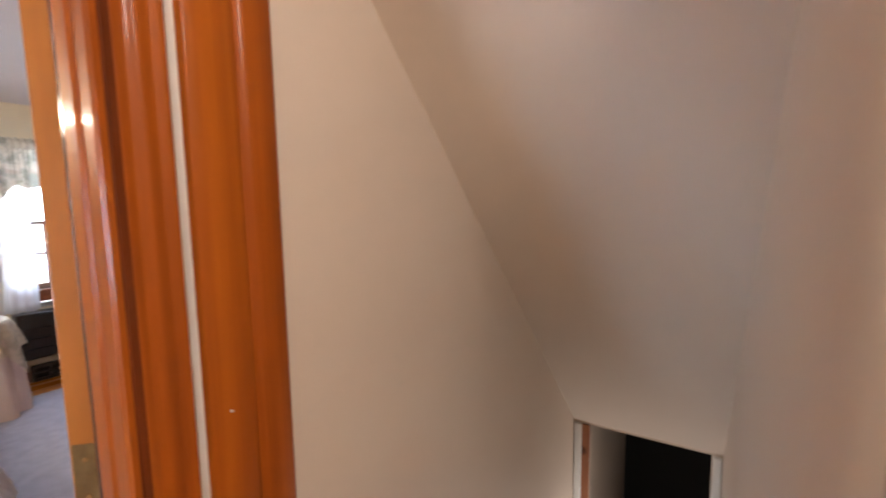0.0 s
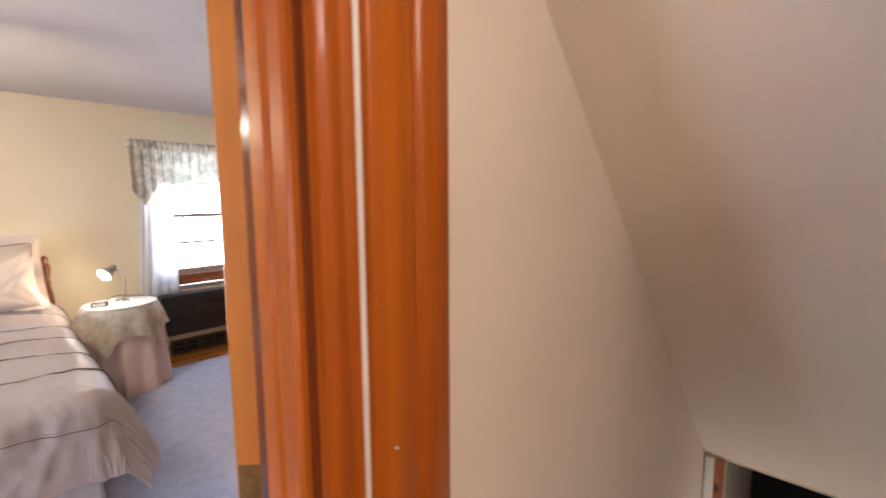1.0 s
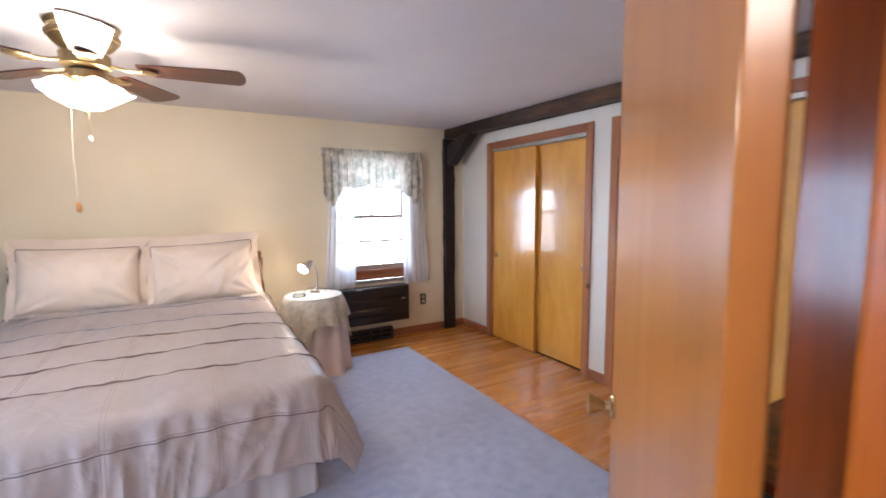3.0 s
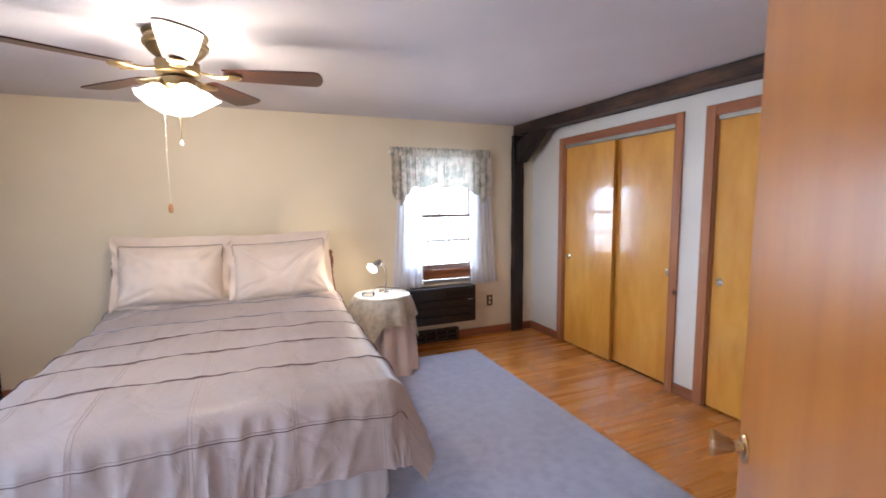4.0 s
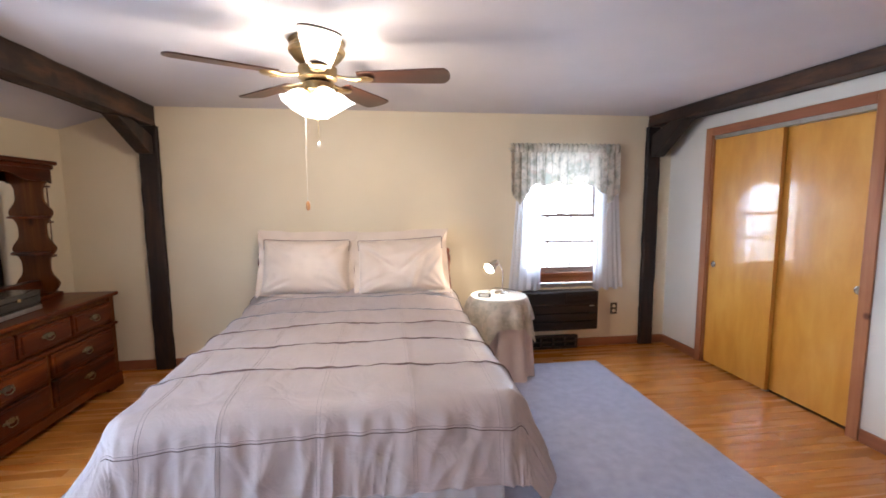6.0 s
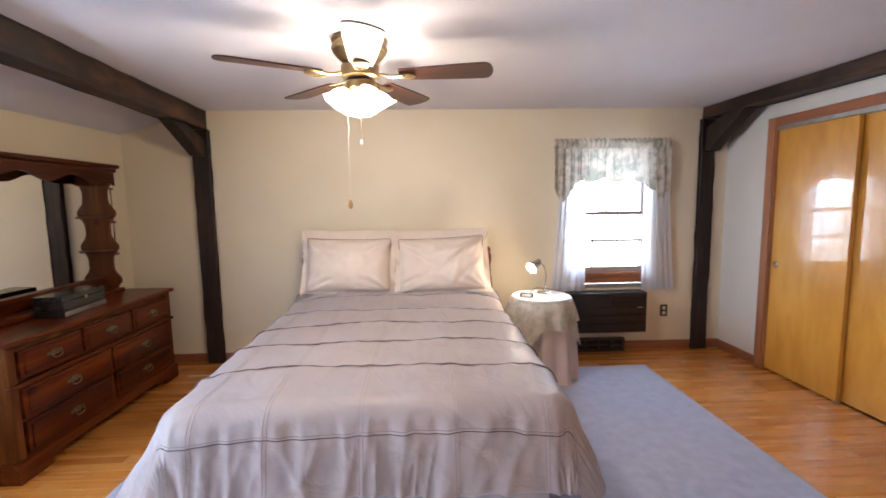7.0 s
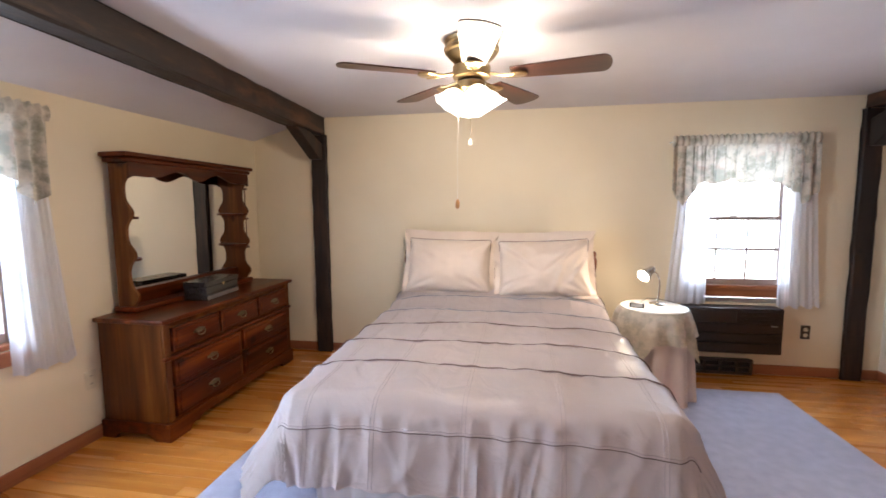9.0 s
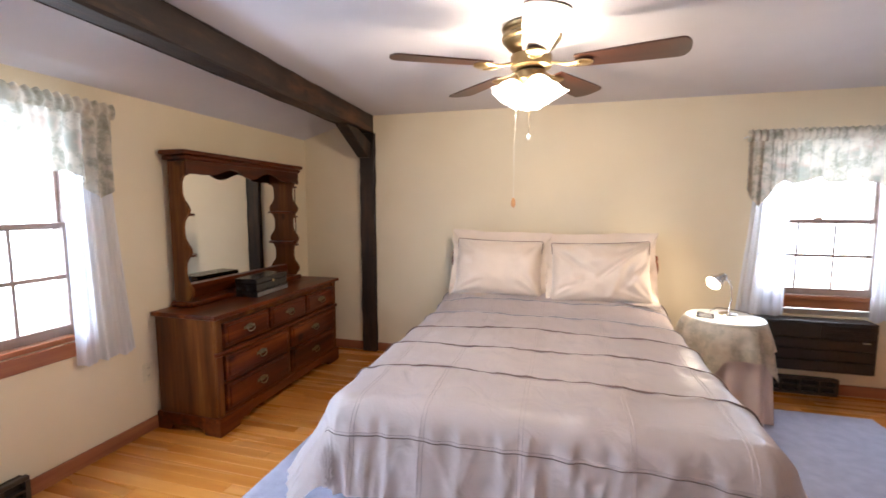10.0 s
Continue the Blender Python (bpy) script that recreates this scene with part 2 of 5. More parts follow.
def sheet(bm, nu, nv, fn):
    """A surface of nu by nv quads from fn(u, v)."""
    vs = [[bm.verts.new(fn(i / nu, j / nv)) for i in range(nu + 1)] for j in range(nv + 1)]
    for j in range(nv):
        for i in range(nu):
            bm.faces.new((vs[j][i], vs[j][i + 1], vs[j + 1][i + 1], vs[j + 1][i]))
    return bm


def wall(name, axis, lo, hi, us, zs, holes, material, label):
    """A wall across an axis from lo to hi, cut at us and zs; holes are cells (i, j) left open."""
    bm = bmesh.new()
    cells = {(i, j) for i in range(len(us) - 1) for j in range(len(zs) - 1)} - set(holes)

    def v(u, w, z):
        return bm.verts.new((w, u, z) if axis == "x" else (u, w, z))
    for i, j in cells:
        a, b, c, d = us[i], us[i + 1], zs[j], zs[j + 1]
        for w in (lo, hi):
            bm.faces.new([v(a, w, c), v(b, w, c), v(b, w, d), v(a, w, d)])
        for (di, dj), (p, q) in (((-1, 0), ((a, c), (a, d))), ((1, 0), ((b, c), (b, d))), ((0, -1), ((a, c), (b, c))), ((0, 1), ((a, d), (b, d)))):
            if (i + di, j + dj) not in cells:
                bm.faces.new([v(p[0], lo, p[1]), v(p[0], hi, p[1]), v(q[0], hi, q[1]), v(q[0], lo, q[1])])
    bmesh.ops.remove_doubles(bm, verts=bm.verts[:], dist=1e-5)
    return tagged(part(name, bm, material), label, "wall", kind="structure")


# ---- the shell ----
XL, XR, YB, YS, ZC = -2.485, 3.047, 5.25, 1.055, 2.298
W1 = (1.526, 2.305, 0.612, 1.92)   # window beside the bed: x0, x1, z0, z1
W2 = (2.305, 3.065, 0.715, 1.90)    # window in the side wall: y0, y1, z0, z1
# side window added out of view for more daylight on the bed: y0, y1
W3_ADDED = (1.52, 2.28)

wall("wall_north", "y", YB, YB + 0.16, (XL - 0.16, W1[0], W1[1], XR + 0.8), (-0.1, W1[2], W1[3], 2.6), [(1, 1)], M_WALL, "cream painted bedroom wall behind the bed with one window")
wall("wall_west", "x", XL - 0.16, XL, (YS - 0.11, W3_ADDED[0], W3_ADDED[1], W2[0], W2[1], YB), (-0.1, W2[2], W2[3], 2.30), [(1, 1), (3, 1)], M_WALL, "cream painted side wall with a window and an added unseen one")
C1 = (3.398, 4.689, 2.03)   # closet openings: y0, y1, z1
C2 = (1.86, 3.092, 2.03)
wall("wall_east", "x", XR, XR + 0.11, (YS, C2[0], C2[1], C1[0], C1[1], YB), (-0.1, -0.02, C1[2], 2.5), [(1, 1), (3, 1)], M_CLOSETWALL, "off-white wall with two closets")
wall("wall_south", "y", YS - 0.11, YS, (XL - 0.16, -0.185, 0.655, XR + 0.8), (-0.1, 0.0, 2.05, 2.6), [(1, 1)], M_HALL, "beige wall between hall and bedroom with the doorway")
# closet walls coloured near-black to stand for the darkness inside
wall("wall_closet_back", "x", XR + 0.7, XR + 0.8, (YS, YB), (-0.1, 2.6), [], M_UNLIT, "plain near-black back wall for the unlit closets")
wall("wall_closet_between", "y", 3.18, 3.28, (XR + 0.11, XR + 0.7), (-0.1, 2.6), [], M_UNLIT, "plain near-black wall between the unlit closets")

# ceiling: flat over the room, sloping to the side wall beyond the beam
bm = bmesh.new()
prism(bm, [(XR + 0.8, ZC), (XR + 0.8, ZC + 0.12), (-1.80, ZC + 0.12), (XL - 0.2, 2.095 + 0.06), (XL - 0.2, 2.03), (XL, 2.095), (-1.80, ZC)], YS, YB, "y")
tagged(part("ceiling", bm, M_CEIL), "white painted ceiling sloping down to the side wall", "ceiling", kind="structure")
# hall: stairwell with a ceiling that slopes down over the stairs
HS, SY, SF = (2.47, 0.395), 0.335, -1.65    # end of the slope, face of the far stair wall, lower floor
bm = bmesh.new()
prism(bm, [(-1.1, ZC), (0.567, ZC), HS, (HS[0] + 0.12, HS[1]), (0.70, ZC + 0.14), (-1.1, ZC + 0.14)], SY, YS - 0.11, "y")
tagged(part("ceiling_stairs", bm, M_HALL), "beige ceiling sloping down over the stairs", "ceiling", kind="structure")
wall("wall_stairs", "y", SY - 0.11, SY, (0.72, 4.2), (SF - 0.1, 2.6), [], M_HALL, "beige stairwell wall")
wall("wall_stairs_low", "y", YS - 0.11, YS, (0.85, 4.2), (SF - 0.1, -0.1), [], M_HALL, "beige stairwell wall below the floor")
wall("wall_hall_west", "x", -1.2, -1.1, (-0.9, YS - 0.11), (-0.1, 2.6), [], M_HALL, "beige hall wall")
wall("wall_hall_south", "y", -1.0, -0.9, (-1.2, 0.83), (-0.1, 2.6), [], M_HALL, "beige hall wall")
wall("wall_hall_east", "x", 0.72, 0.83, (-0.9, SY - 0.11), (-0.1, 2.6), [], M_HALL, "beige hall wall")
tagged(part("floor_hall", B(-1.2, 0.85, -1.0, YS - 0.11, -0.12, -0.002), M_SUBFLOOR), "wooden hall floor", "floor", kind="structure")
tagged(part("floor_lower", B(0.85, 4.2, SY, YS - 0.11, SF - 0.1, SF), M_SUBFLOOR), "wooden floor at the foot of the stairs", "floor", kind="structure")
wall("wall_stairs_end", "x", HS[0], HS[0] + 0.025, (SY, 0.375, 0.868, YS - 0.11), (SF - 0.1, SF, 0.385, 2.6), [(1, 1)], M_HALL, "beige wall with a doorway at the foot of the stairs")
# wall and ceiling coloured near-black for the darkness of the lower room
wall("wall_stairs_beyond", "x", 4.1, 4.2, (SY, YS - 0.11), (SF - 0.1, 2.6), [], M_UNLIT, "near-black wall for the unlit room beyond the lower doorway")
tagged(part("ceiling_lower", B(HS[0] + 0.026, 4.1, SY, YS - 0.11, 0.8, 0.9), M_UNLIT), "near-black ceiling for the unlit lower room", "ceiling", kind="structure")
tagged(part("floor_base", B(XL - 0.16, XR + 0.8, YS, YB, -0.12, -0.012), M_SUBFLOOR), "floor boards under the strip floor", "floor", kind="structure")
bm = B(-1.1, 0.72, -0.9, SY - 0.001, ZC, ZC + 0.14)
tagged(part("ceiling_hall", bm, M_HALL), "beige hall ceiling", "ceiling", kind="structure")
tagged(part("trim", B(0.706, 0.7195, SY - 0.12, SY + 0.006, 0, 2.1, bevel=0.003), M_TRIM), "reddish corner board at the end of the stair wall", "trim", kind="structure")

# ---- doorway and bedroom door ----
door_frame = thing("door_1", pose(0, 0, 0), "orange varnished door frame with moulded casing", "door frame", kind="structure")
JX = 0.640   # inner face of the hinge jamb
part("jamb", B(JX, JX + 0.0145, 0.931, 1.053, 0, 2.05, bevel=0.002), M_JAMB, door_frame, "darker red jamb")
part("jamb", B(-0.1845, -0.17, 0.931, 1.053, 0, 2.05, bevel=0.002), M_JAMB, door_frame, "darker red jamb")
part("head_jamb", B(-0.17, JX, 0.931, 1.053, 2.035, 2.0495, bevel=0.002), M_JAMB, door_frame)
part("door_stop", prism(bmesh.new(), [(JX - 0.0005, 0.932), (JX - 0.007, 0.932), (JX - 0.010, 0.938), (JX - 0.010, 0.958), (JX - 0.0075, 0.963), (JX - 0.0075, 0.972), (JX - 0.011, 0.978), (JX - 0.011, 1.006), (JX - 0.008, 1.010), (JX - 0.0005, 1.010)], 0, 2.034, "z"), M_CASING, door_frame)


def fluted(x0, x1, y0, steps):
    """A moulded board: outline of (share of width, projection)."""
    pts = [(x0, y0), *[(x0 + (x1 - x0) * u, y0 - d) for u, d in steps], (x1, y0)]
    return pts


COLONIAL = [(0, 0.008), (0.05, 0.013), (0.16, 0.015), (0.26, 0.012), (0.34, 0.012), (0.42, 0.017), (0.56, 0.020), (0.68, 0.017), (0.76, 0.018), (0.86, 0.022), (0.95, 0.022), (1, 0.018)]
FLAT = [(0, 0.012), (0.04, 0.016), (0.30, 0.0175), (0.50, 0.016), (0.56, 0.013), (0.60, 0.019), (0.66, 0.022), (0.96, 0.022), (1, 0.018)]
part("casing", prism(bmesh.new(), fluted(0.644, 0.699, 0.945, COLONIAL), 0, 2.14, "z"), M_CASING, door_frame, "", True, 50)
part("casing", prism(bmesh.new(), fluted(0.717, 0.834, 0.945, FLAT), 0, 2.01, "z"), M_CASING, door_frame, "", True, 50)
part("painted_strip", B(0.6995, 0.7165, 0.9405, 0.9445, 0, 2.14), M_WHITE, door_frame, "white painted strip between two casings")
part("casing", prism(bmesh.new(), [(-0.174 - (x - 0.644), y) for x, y in fluted(0.644, 0.71, 0.945, COLONIAL)], 0, 2.14, "z"), M_CASING, door_frame, "", True, 50)
# small white disc standing for a faint scratch in the casing
part("scratch_mark", lathe(bmesh.new(), [(0.002, 0), (0.0015, 0.0015)], 10, (0.744, 0.9275, 1.190), Matrix.Rotation(radians(90), 3, "X")), M_WHITE, door_frame)

door = thing("bedroom_door", pose(0.626, 1.09, 0, 0, 0, 44), "open orange birch flush door with an amber glass knob", "door")
DW = 0.815
part("leaf", B(0, DW, -0.036, 0, 0.012, 2.03, bevel=0.0025, seg=2), M_DOOR, door)
knob_turn = Matrix.Rotation(radians(-90), 3, "X")
M_AMBER = plain("amber_glass", (0.42, 0.20, 0.05), (0.55, 0.28, 0.08), 30, 0.08, bump=0)
M_AMBER.node_tree.nodes["Principled BSDF"].inputs["Transmission Weight"].default_value = 0.45
for side in (1,):
    tm = knob_turn if side == 1 else Matrix.Rotation(radians(90), 3, "X")
    y = 0.0 if side == 1 else -0.036
    rose = part("rose", lathe(bmesh.new(), [(0.031, 0), (0.031, 0.004), (0.026, 0.008), (0.012, 0.010), (0.011, 0.022)], 24, (DW - 0.062, y, 0.935), tm), M_BRASS, door, "brass rose", True)
    part("knob", lathe(bmesh.new(), [(0.011, 0.0222), (0.014, 0.026), (0.020, 0.040), (0.027, 0.056), (0.029, 0.062), (0.026, 0.066), (0.010, 0.069)], 10, (DW - 0.062, y, 0.935), tm), M_AMBER, rose, "faceted amber glass knob")
part("latch_plate", B(DW - 0.0005, DW + 0.0015, -0.030, -0.006, 0.905, 0.965), M_BRASS, door)
for z in (0.24, 1.065, 1.86):
    hg = part("hinge", B(-0.0018, -0.0002, -0.034, -0.004, z, z + 0.09), M_DULLBRASS, door, "tarnished brass butt hinge")
    part("barrel", lathe(bmesh.new(), [(0.006, z), (0.006, z + 0.088), (0.0072, z + 0.09), (0.0072, z + 0.096), (0.003, z + 0.10)], 14, (-0.004, -0.041, 0)), M_DULLBRASS, hg, "hinge knuckle", True)
    for k in (0.02, 0.07):
        part("screw", lathe(bmesh.new(), [(0.0036, 0), (0.003, 0.001)], 10, (-0.0018, -0.018, z + k), Matrix.Rotation(radians(-90), 3, "Y")), M_BRASS, hg)
bm = bmesh.new()
for k in range(3):
    tube(bm, [(0.05 + 0.05 * k, -0.0375, 2.034), (0.05 + 0.05 * k, -0.040, 1.86), (0.05 + 0.05 * k, -0.055, 1.835), (0.05 + 0.05 * k, -0.082, 1.85), (0.05 + 0.05 * k, -0.085, 1.875)], 0.0025, 6)
tube(bm, [(0.03, -0.0385, 1.93), (0.17, -0.0385, 1.93)], 0.003, 6)
hook = tagged(part("over_door_hook", bm, M_VENT), "dark wire hooks hung over the bedroom door", "hook rack")
hook.matrix_world = pose(0.626, 1.09, 0, 0, 0, 44)

# ---- timber frame ----


def timber(name, p0, p1, w, h, mat, label, seed, n=24):
    """A rough hewn timber from p0 to p1 (centre line), w across and h high, with slightly uneven faces."""
    rnd = random.Random(seed)
    p0, p1 = Vector(p0), Vector(p1)
    d = (p1 - p0).normalized()
    side = (d.cross(Vector((0, 0, 1))) if abs(d.z) < 0.9 else Vector((1, 0, 0))).normalized()
    up = side.cross(d).normalized()
    bm = bmesh.new()
    rings = []
    c = 0.008
    for i in range(n + 1):
        q = p0.lerp(p1, i / n)
        ring = []
        for a, b in ((-1, -1), (1, -1), (1, 1), (-1, 1)):
            for ca, cb in (((c, 0), (0, c)) if a * b > 0 else ((0, c), (c, 0))):
                j = rnd.uniform(-0.004, 0.004)
                ring.append(bm.verts.new(q + side * (a * (w / 2 - ca) + j) + up * (b * (h / 2 - cb) + rnd.uniform(-0.003, 0.003))))
        rings.append(ring)
    for r0, r1 in zip(rings, rings[1:]):
        for k in range(8):
            bm.faces.new((r0[k], r0[(k + 1) % 8], r1[(k + 1) % 8], r1[k]))
    bm.faces.new(rings[0][::-1]), bm.faces.new(rings[-1])
    return tagged(part(name, bm, mat), label, "timber", kind="structure")


timber("beam_west", (-1.559, 1.06, 2.2145), (-1.802, 5.245, 2.2145), 0.15, 0.165, M_BEAM, "dark stained rough timber beam under the ceiling", 1)
timber("beam_east", (3.045, 1.06, 2.2435), (2.862, 5.245, 2.2435), 0.16, 0.107, M_BEAM, "dark stained rough timber beam along the closet wall", 2)
timber("post_west", (-1.783, 5.222, 0.0), (-1.783, 5.222, 2.130), 0.15, 0.05, M_POST, "dark stained timber post in the wall", 3)
timber("post_east", (2.830, 5.222, 0.0), (2.830, 5.222, 2.187), 0.138, 0.05, M_POST, "dark stained timber post in the wall corner", 4)
for name, x, w, zt in (("brace_west", -1.79, 0.11, 2.130), ("brace_east", 2.845, 0.112, 2.188)):
    bm = bmesh.new()
    y = 5.195
    pts = [(y, 1.895), (y, zt - 0.087), (y - 0.26, zt), (y - 0.48, zt), (y - 0.06, 1.895)]
    prism(bm, pts, x - w / 2, x + w / 2, "x")
    bmesh.ops.bevel(bm, geom=bm.edges[:], offset=0.006, segments=1, affect="EDGES")
    tagged(part(name, bm, M_POST), "dark stained knee brace between post and beam", "brace", kind="structure")

# ---- baseboards ----
def board(name, b, mat):
    return tagged(part(name, b, mat), "reddish pine baseboard with knots", "baseboard", kind="structure")


board("baseboard_north", B(XL + 0.0135, -1.860, YB - 0.013, YB - 0.0005, 0, 0.085, bevel=0.003), M_TRIMX)
board("baseboard_north_2", B(-1.706, 1.58, YB - 0.013, YB - 0.0005, 0, 0.085, bevel=0.003), M_TRIMX)
board("baseboard_north_3", B(2.092, 2.759, YB - 0.013, YB - 0.0005, 0, 0.085, bevel=0.003), M_TRIMX)
board("baseboard_north_4", B(2.901, XR - 0.0135, YB - 0.013, YB - 0.0005, 0, 0.085, bevel=0.003), M_TRIMX)
board("baseboard_west", B(XL + 0.0005, XL + 0.013, 1.06, 2.28, 0, 0.085, bevel=0.003), M_TRIMY)
board("baseboard_west_2", B(XL + 0.0005, XL + 0.013, 2.74, YB - 0.001, 0, 0.085, bevel=0.003), M_TRIMY)
board("baseboard_east", B(XR - 0.013, XR - 0.0005, 4.76, YB - 0.001, 0, 0.085, bevel=0.003), M_TRIMY)
board("baseboard_east_2", B(XR - 0.013, XR - 0.0005, 3.162, 3.328, 0, 0.085, bevel=0.003), M_TRIMY)
board("baseboard_east_3", B(XR - 0.013, XR - 0.0005, 1.06, 1.79, 0, 0.085, bevel=0.003), M_TRIMY)

# ---- closets ----


def closet(y0, y1, z1, label):
    c = thing("closet", pose(XR, (y0 + y1) / 2, 0), label, "closet", "sliding closets along the wall")
    h = (y1 - y0) / 2
    t = 0.068
    for s in (-1, 1):
        part("side_casing", B(-0.017, -0.0005, min(s * (h - 0.004), s * (h + t)), max(s * (h - 0.004), s * (h + t)), 0, z1 + t, bevel=0.003), M_TRIM, c, "reddish pine casing with knots")
        part("side_jamb", B(0.0005, 0.108, min(s * (h - 0.013), s * (h - 0.0005)), max(s * (h - 0.013), s * (h - 0.0005)), 0, z1 - 0.001), M_TRIM, c)
    part("head_casing", B(-0.0165, -0.0005, -h + 0.0045, h - 0.0045, z1 - 0.004, z1 + t - 0.0005, bevel=0.003), M_TRIMY, c, "reddish pine casing with knots")
    part("track", B(0.004, 0.10, -h + 0.0135, h - 0.0135, z1 - 0.032, z1 - 0.002), M_GREYMET, c, "grey metal door track")
    for s, x, k in ((1, 0.016, 1), (-1, 0.060, -1)):
        a, b = (-0.02, h - 0.014) if s > 0 else (-h + 0.014, 0.02)
        d = part("sliding_door", B(x, x + 0.034, a, b, 0.014, z1 - 0.034, bevel=0.002), M_BIRCH, c, "golden birch sliding door")
        yk = b - 0.055 if s > 0 else a + 0.05
        part("finger_pull", lathe(bmesh.new(), [(0.027, 0.0002), (0.027, 0.003), (0.022, 0.004), (0.020, 0.0015), (0.004, 0.001)], 20, (x, yk, 0.91), Matrix.Rotation(radians(-90), 3, "Y")), M_STEEL, d, "round nickel finger pull", True)
    part("floor_guide", B(0.03, 0.06, -0.02, 0.02, 0.0, 0.013), M_GREYMET, c)
    return c


closet(C1[0], C1[1], C1[2], "closet with two golden birch sliding doors in reddish pine casing")
closet(C2[0], C2[1], C2[2], "closet with sliding birch doors beside the bedroom door")

# ---- windows ----
# brown paled in the base colour to stand for daylight bloom over the sashes
M_SASH = wood("brown_sash_in_glare", (0.24, 0.17, 0.14), (0.33, 0.24, 0.20), (0.40, 0.30, 0.25), "x", 20, 0.4, coat=0.2)
M_SILL = wood("reddish_sill", (0.20, 0.06, 0.025), (0.30, 0.10, 0.04), (0.40, 0.16, 0.06), "x", 16, 0.35, coat=0.3, knots=4)
M_PANE, pt, pp = base("window_glass")
pp.inputs["Transmission Weight"].default_value, pp.inputs["Roughness"].default_value, pp.inputs["IOR"].default_value = 1.0, 0.0, 1.45
M_OUT = glow("bright_daylight", (0.93, 0.97, 1.0), 9.0)


def window(name, m, w, z0, z1, rail, label):
    """A double-hung window in its opening; local x runs along the wall, y into it."""
    win = thing(name, m, label, "window", kind="structure")
    h = w / 2
    fr = 0.012
    bm = bmesh.new()
    box(bm, -h + 0.0005, -h + fr, 0.02, 0.155, z0 + 0.0005, z1 - 0.0005), box(bm, h - fr, h - 0.0005, 0.02, 0.155, z0 + 0.0005, z1 - 0.0005)
    box(bm, -h + fr, h - fr, 0.02, 0.155, z1 - fr, z1 - 0.0005)
    part("window_frame", bm, M_SASH, win)
    part("window_sill", B(-h + fr, h - fr, 0.0, 0.155, z0 + 0.0005, z0 + 0.03, bevel=0.004), M_SILL, win)
    for nm, a, b, y in (("lower_sash", z0 + 0.032, rail + 0.018, 0.05), ("upper_sash", rail - 0.018, z1 - fr - 0.001, 0.086)):
        bm = bmesh.new()
        s = 0.016
        x0, x1 = -h + fr + 0.001, h - fr - 0.001
        bot = 0.05 if nm == "lower_sash" else 0.026
        box(bm, x0, x0 + s, y, y + 0.034, a, b, 0.002), box(bm, x1 - s, x1, y, y + 0.034, a, b, 0.002)
        box(bm, x0 + s, x1 - s, y, y + 0.034, a, a + bot, 0.002), box(bm, x0 + s, x1 - s, y, y + 0.034, b - 0.026, b, 0.002)
        sash = part(nm, bm, M_SASH, win)
        part("pane", B(x0 + s, x1 - s, y + 0.015, y + 0.019, a + bot, b - 0.026), M_PANE, sash).visible_shadow = False
        if nm == "lower_sash":
            zc = (a + bot + b - 0.026) / 2
            part("muntin", B(x0 + s, x1 - s, y + 0.006, y + 0.014, zc - 0.012, zc + 0.012), M_SASH, sash)
            for k in (1, 2):
                xm = x0 + s + (x1 - x0 - 2 * s) * k / 3
                part("muntin", B(xm - 0.008, xm + 0.008, y + 0.0065, y + 0.0135, a + bot, zc - 0.0125), M_SASH, sash)
                part("muntin", B(xm - 0.008, xm + 0.008, y + 0.0065, y + 0.0135, zc + 0.0125, b - 0.026), M_SASH, sash)
            part("sash_lock", B(-0.03, 0.03, y - 0.004, y + 0.02, b + 0.0005, b + 0.014, bevel=0.004), M_BRASS, sash)
    return win


wm1 = pose((W1[0] + W1[1]) / 2, YB, 0)
wm2 = pose(XL, (W2[0] + W2[1]) / 2, 0, 0, 0, 90)
w1 = window("window_1", wm1, W1[1] - W1[0], W1[2] + 0.12, W1[3], 1.330, "double-hung window bright with daylight beside the bed")
# boards that close the opening over the air conditioner
part("filler_board", B(-0.388, 0.388, 0.03, 0.05, 0.658, 0.728, bevel=0.003), M_SILL, w1, "reddish wooden filler board")
part("filler_rail", B(-0.388, 0.388, 0.015, 0.06, 0.6135, 0.654, bevel=0.004), M_GREYMET, w1, "grey metal rail")
w2 = window("window_2", wm2, W2[1] - W2[0], W2[2], W2[3], 1.335, "double-hung window bright with daylight in the side wall")
# unseen extra window that lets in more daylight
wm3 = pose(XL, (W3_ADDED[0] + W3_ADDED[1]) / 2, 0, 0, 0, 90)
window("window_3_added", wm3, W3_ADDED[1] - W3_ADDED[0], W2[2], W2[3], 1.335, "double-hung window bright with daylight in the side wall")
part("apron", B(-1.22, 0.42, -0.018, -0.0005, 0.635, 0.714, bevel=0.003), M_SILL, w2, "reddish wooden apron with knots")
for name, m, w in (("backdrop_north", wm1 @ pose(0, 0.75, 1.25), 2.6), ("backdrop_west", wm2 @ pose(-0.4, 0.75, 1.3), 3.4)):
    bk = part(name, B(-w / 2, w / 2, 0, 0.01, -1.0, 1.3), M_OUT)
    bk.matrix_world = m
    tagged(bk, "plain bright daylight outside the window", "backdrop", kind="structure")

# valances and curtains
M_SHEER = cloth("white_sheer", (0.78, 0.78, 0.82), (0.84, 0.84, 0.88), 3, 700, 0.8, 0.1, 0.1, through_light=0.68, clear=0.18)


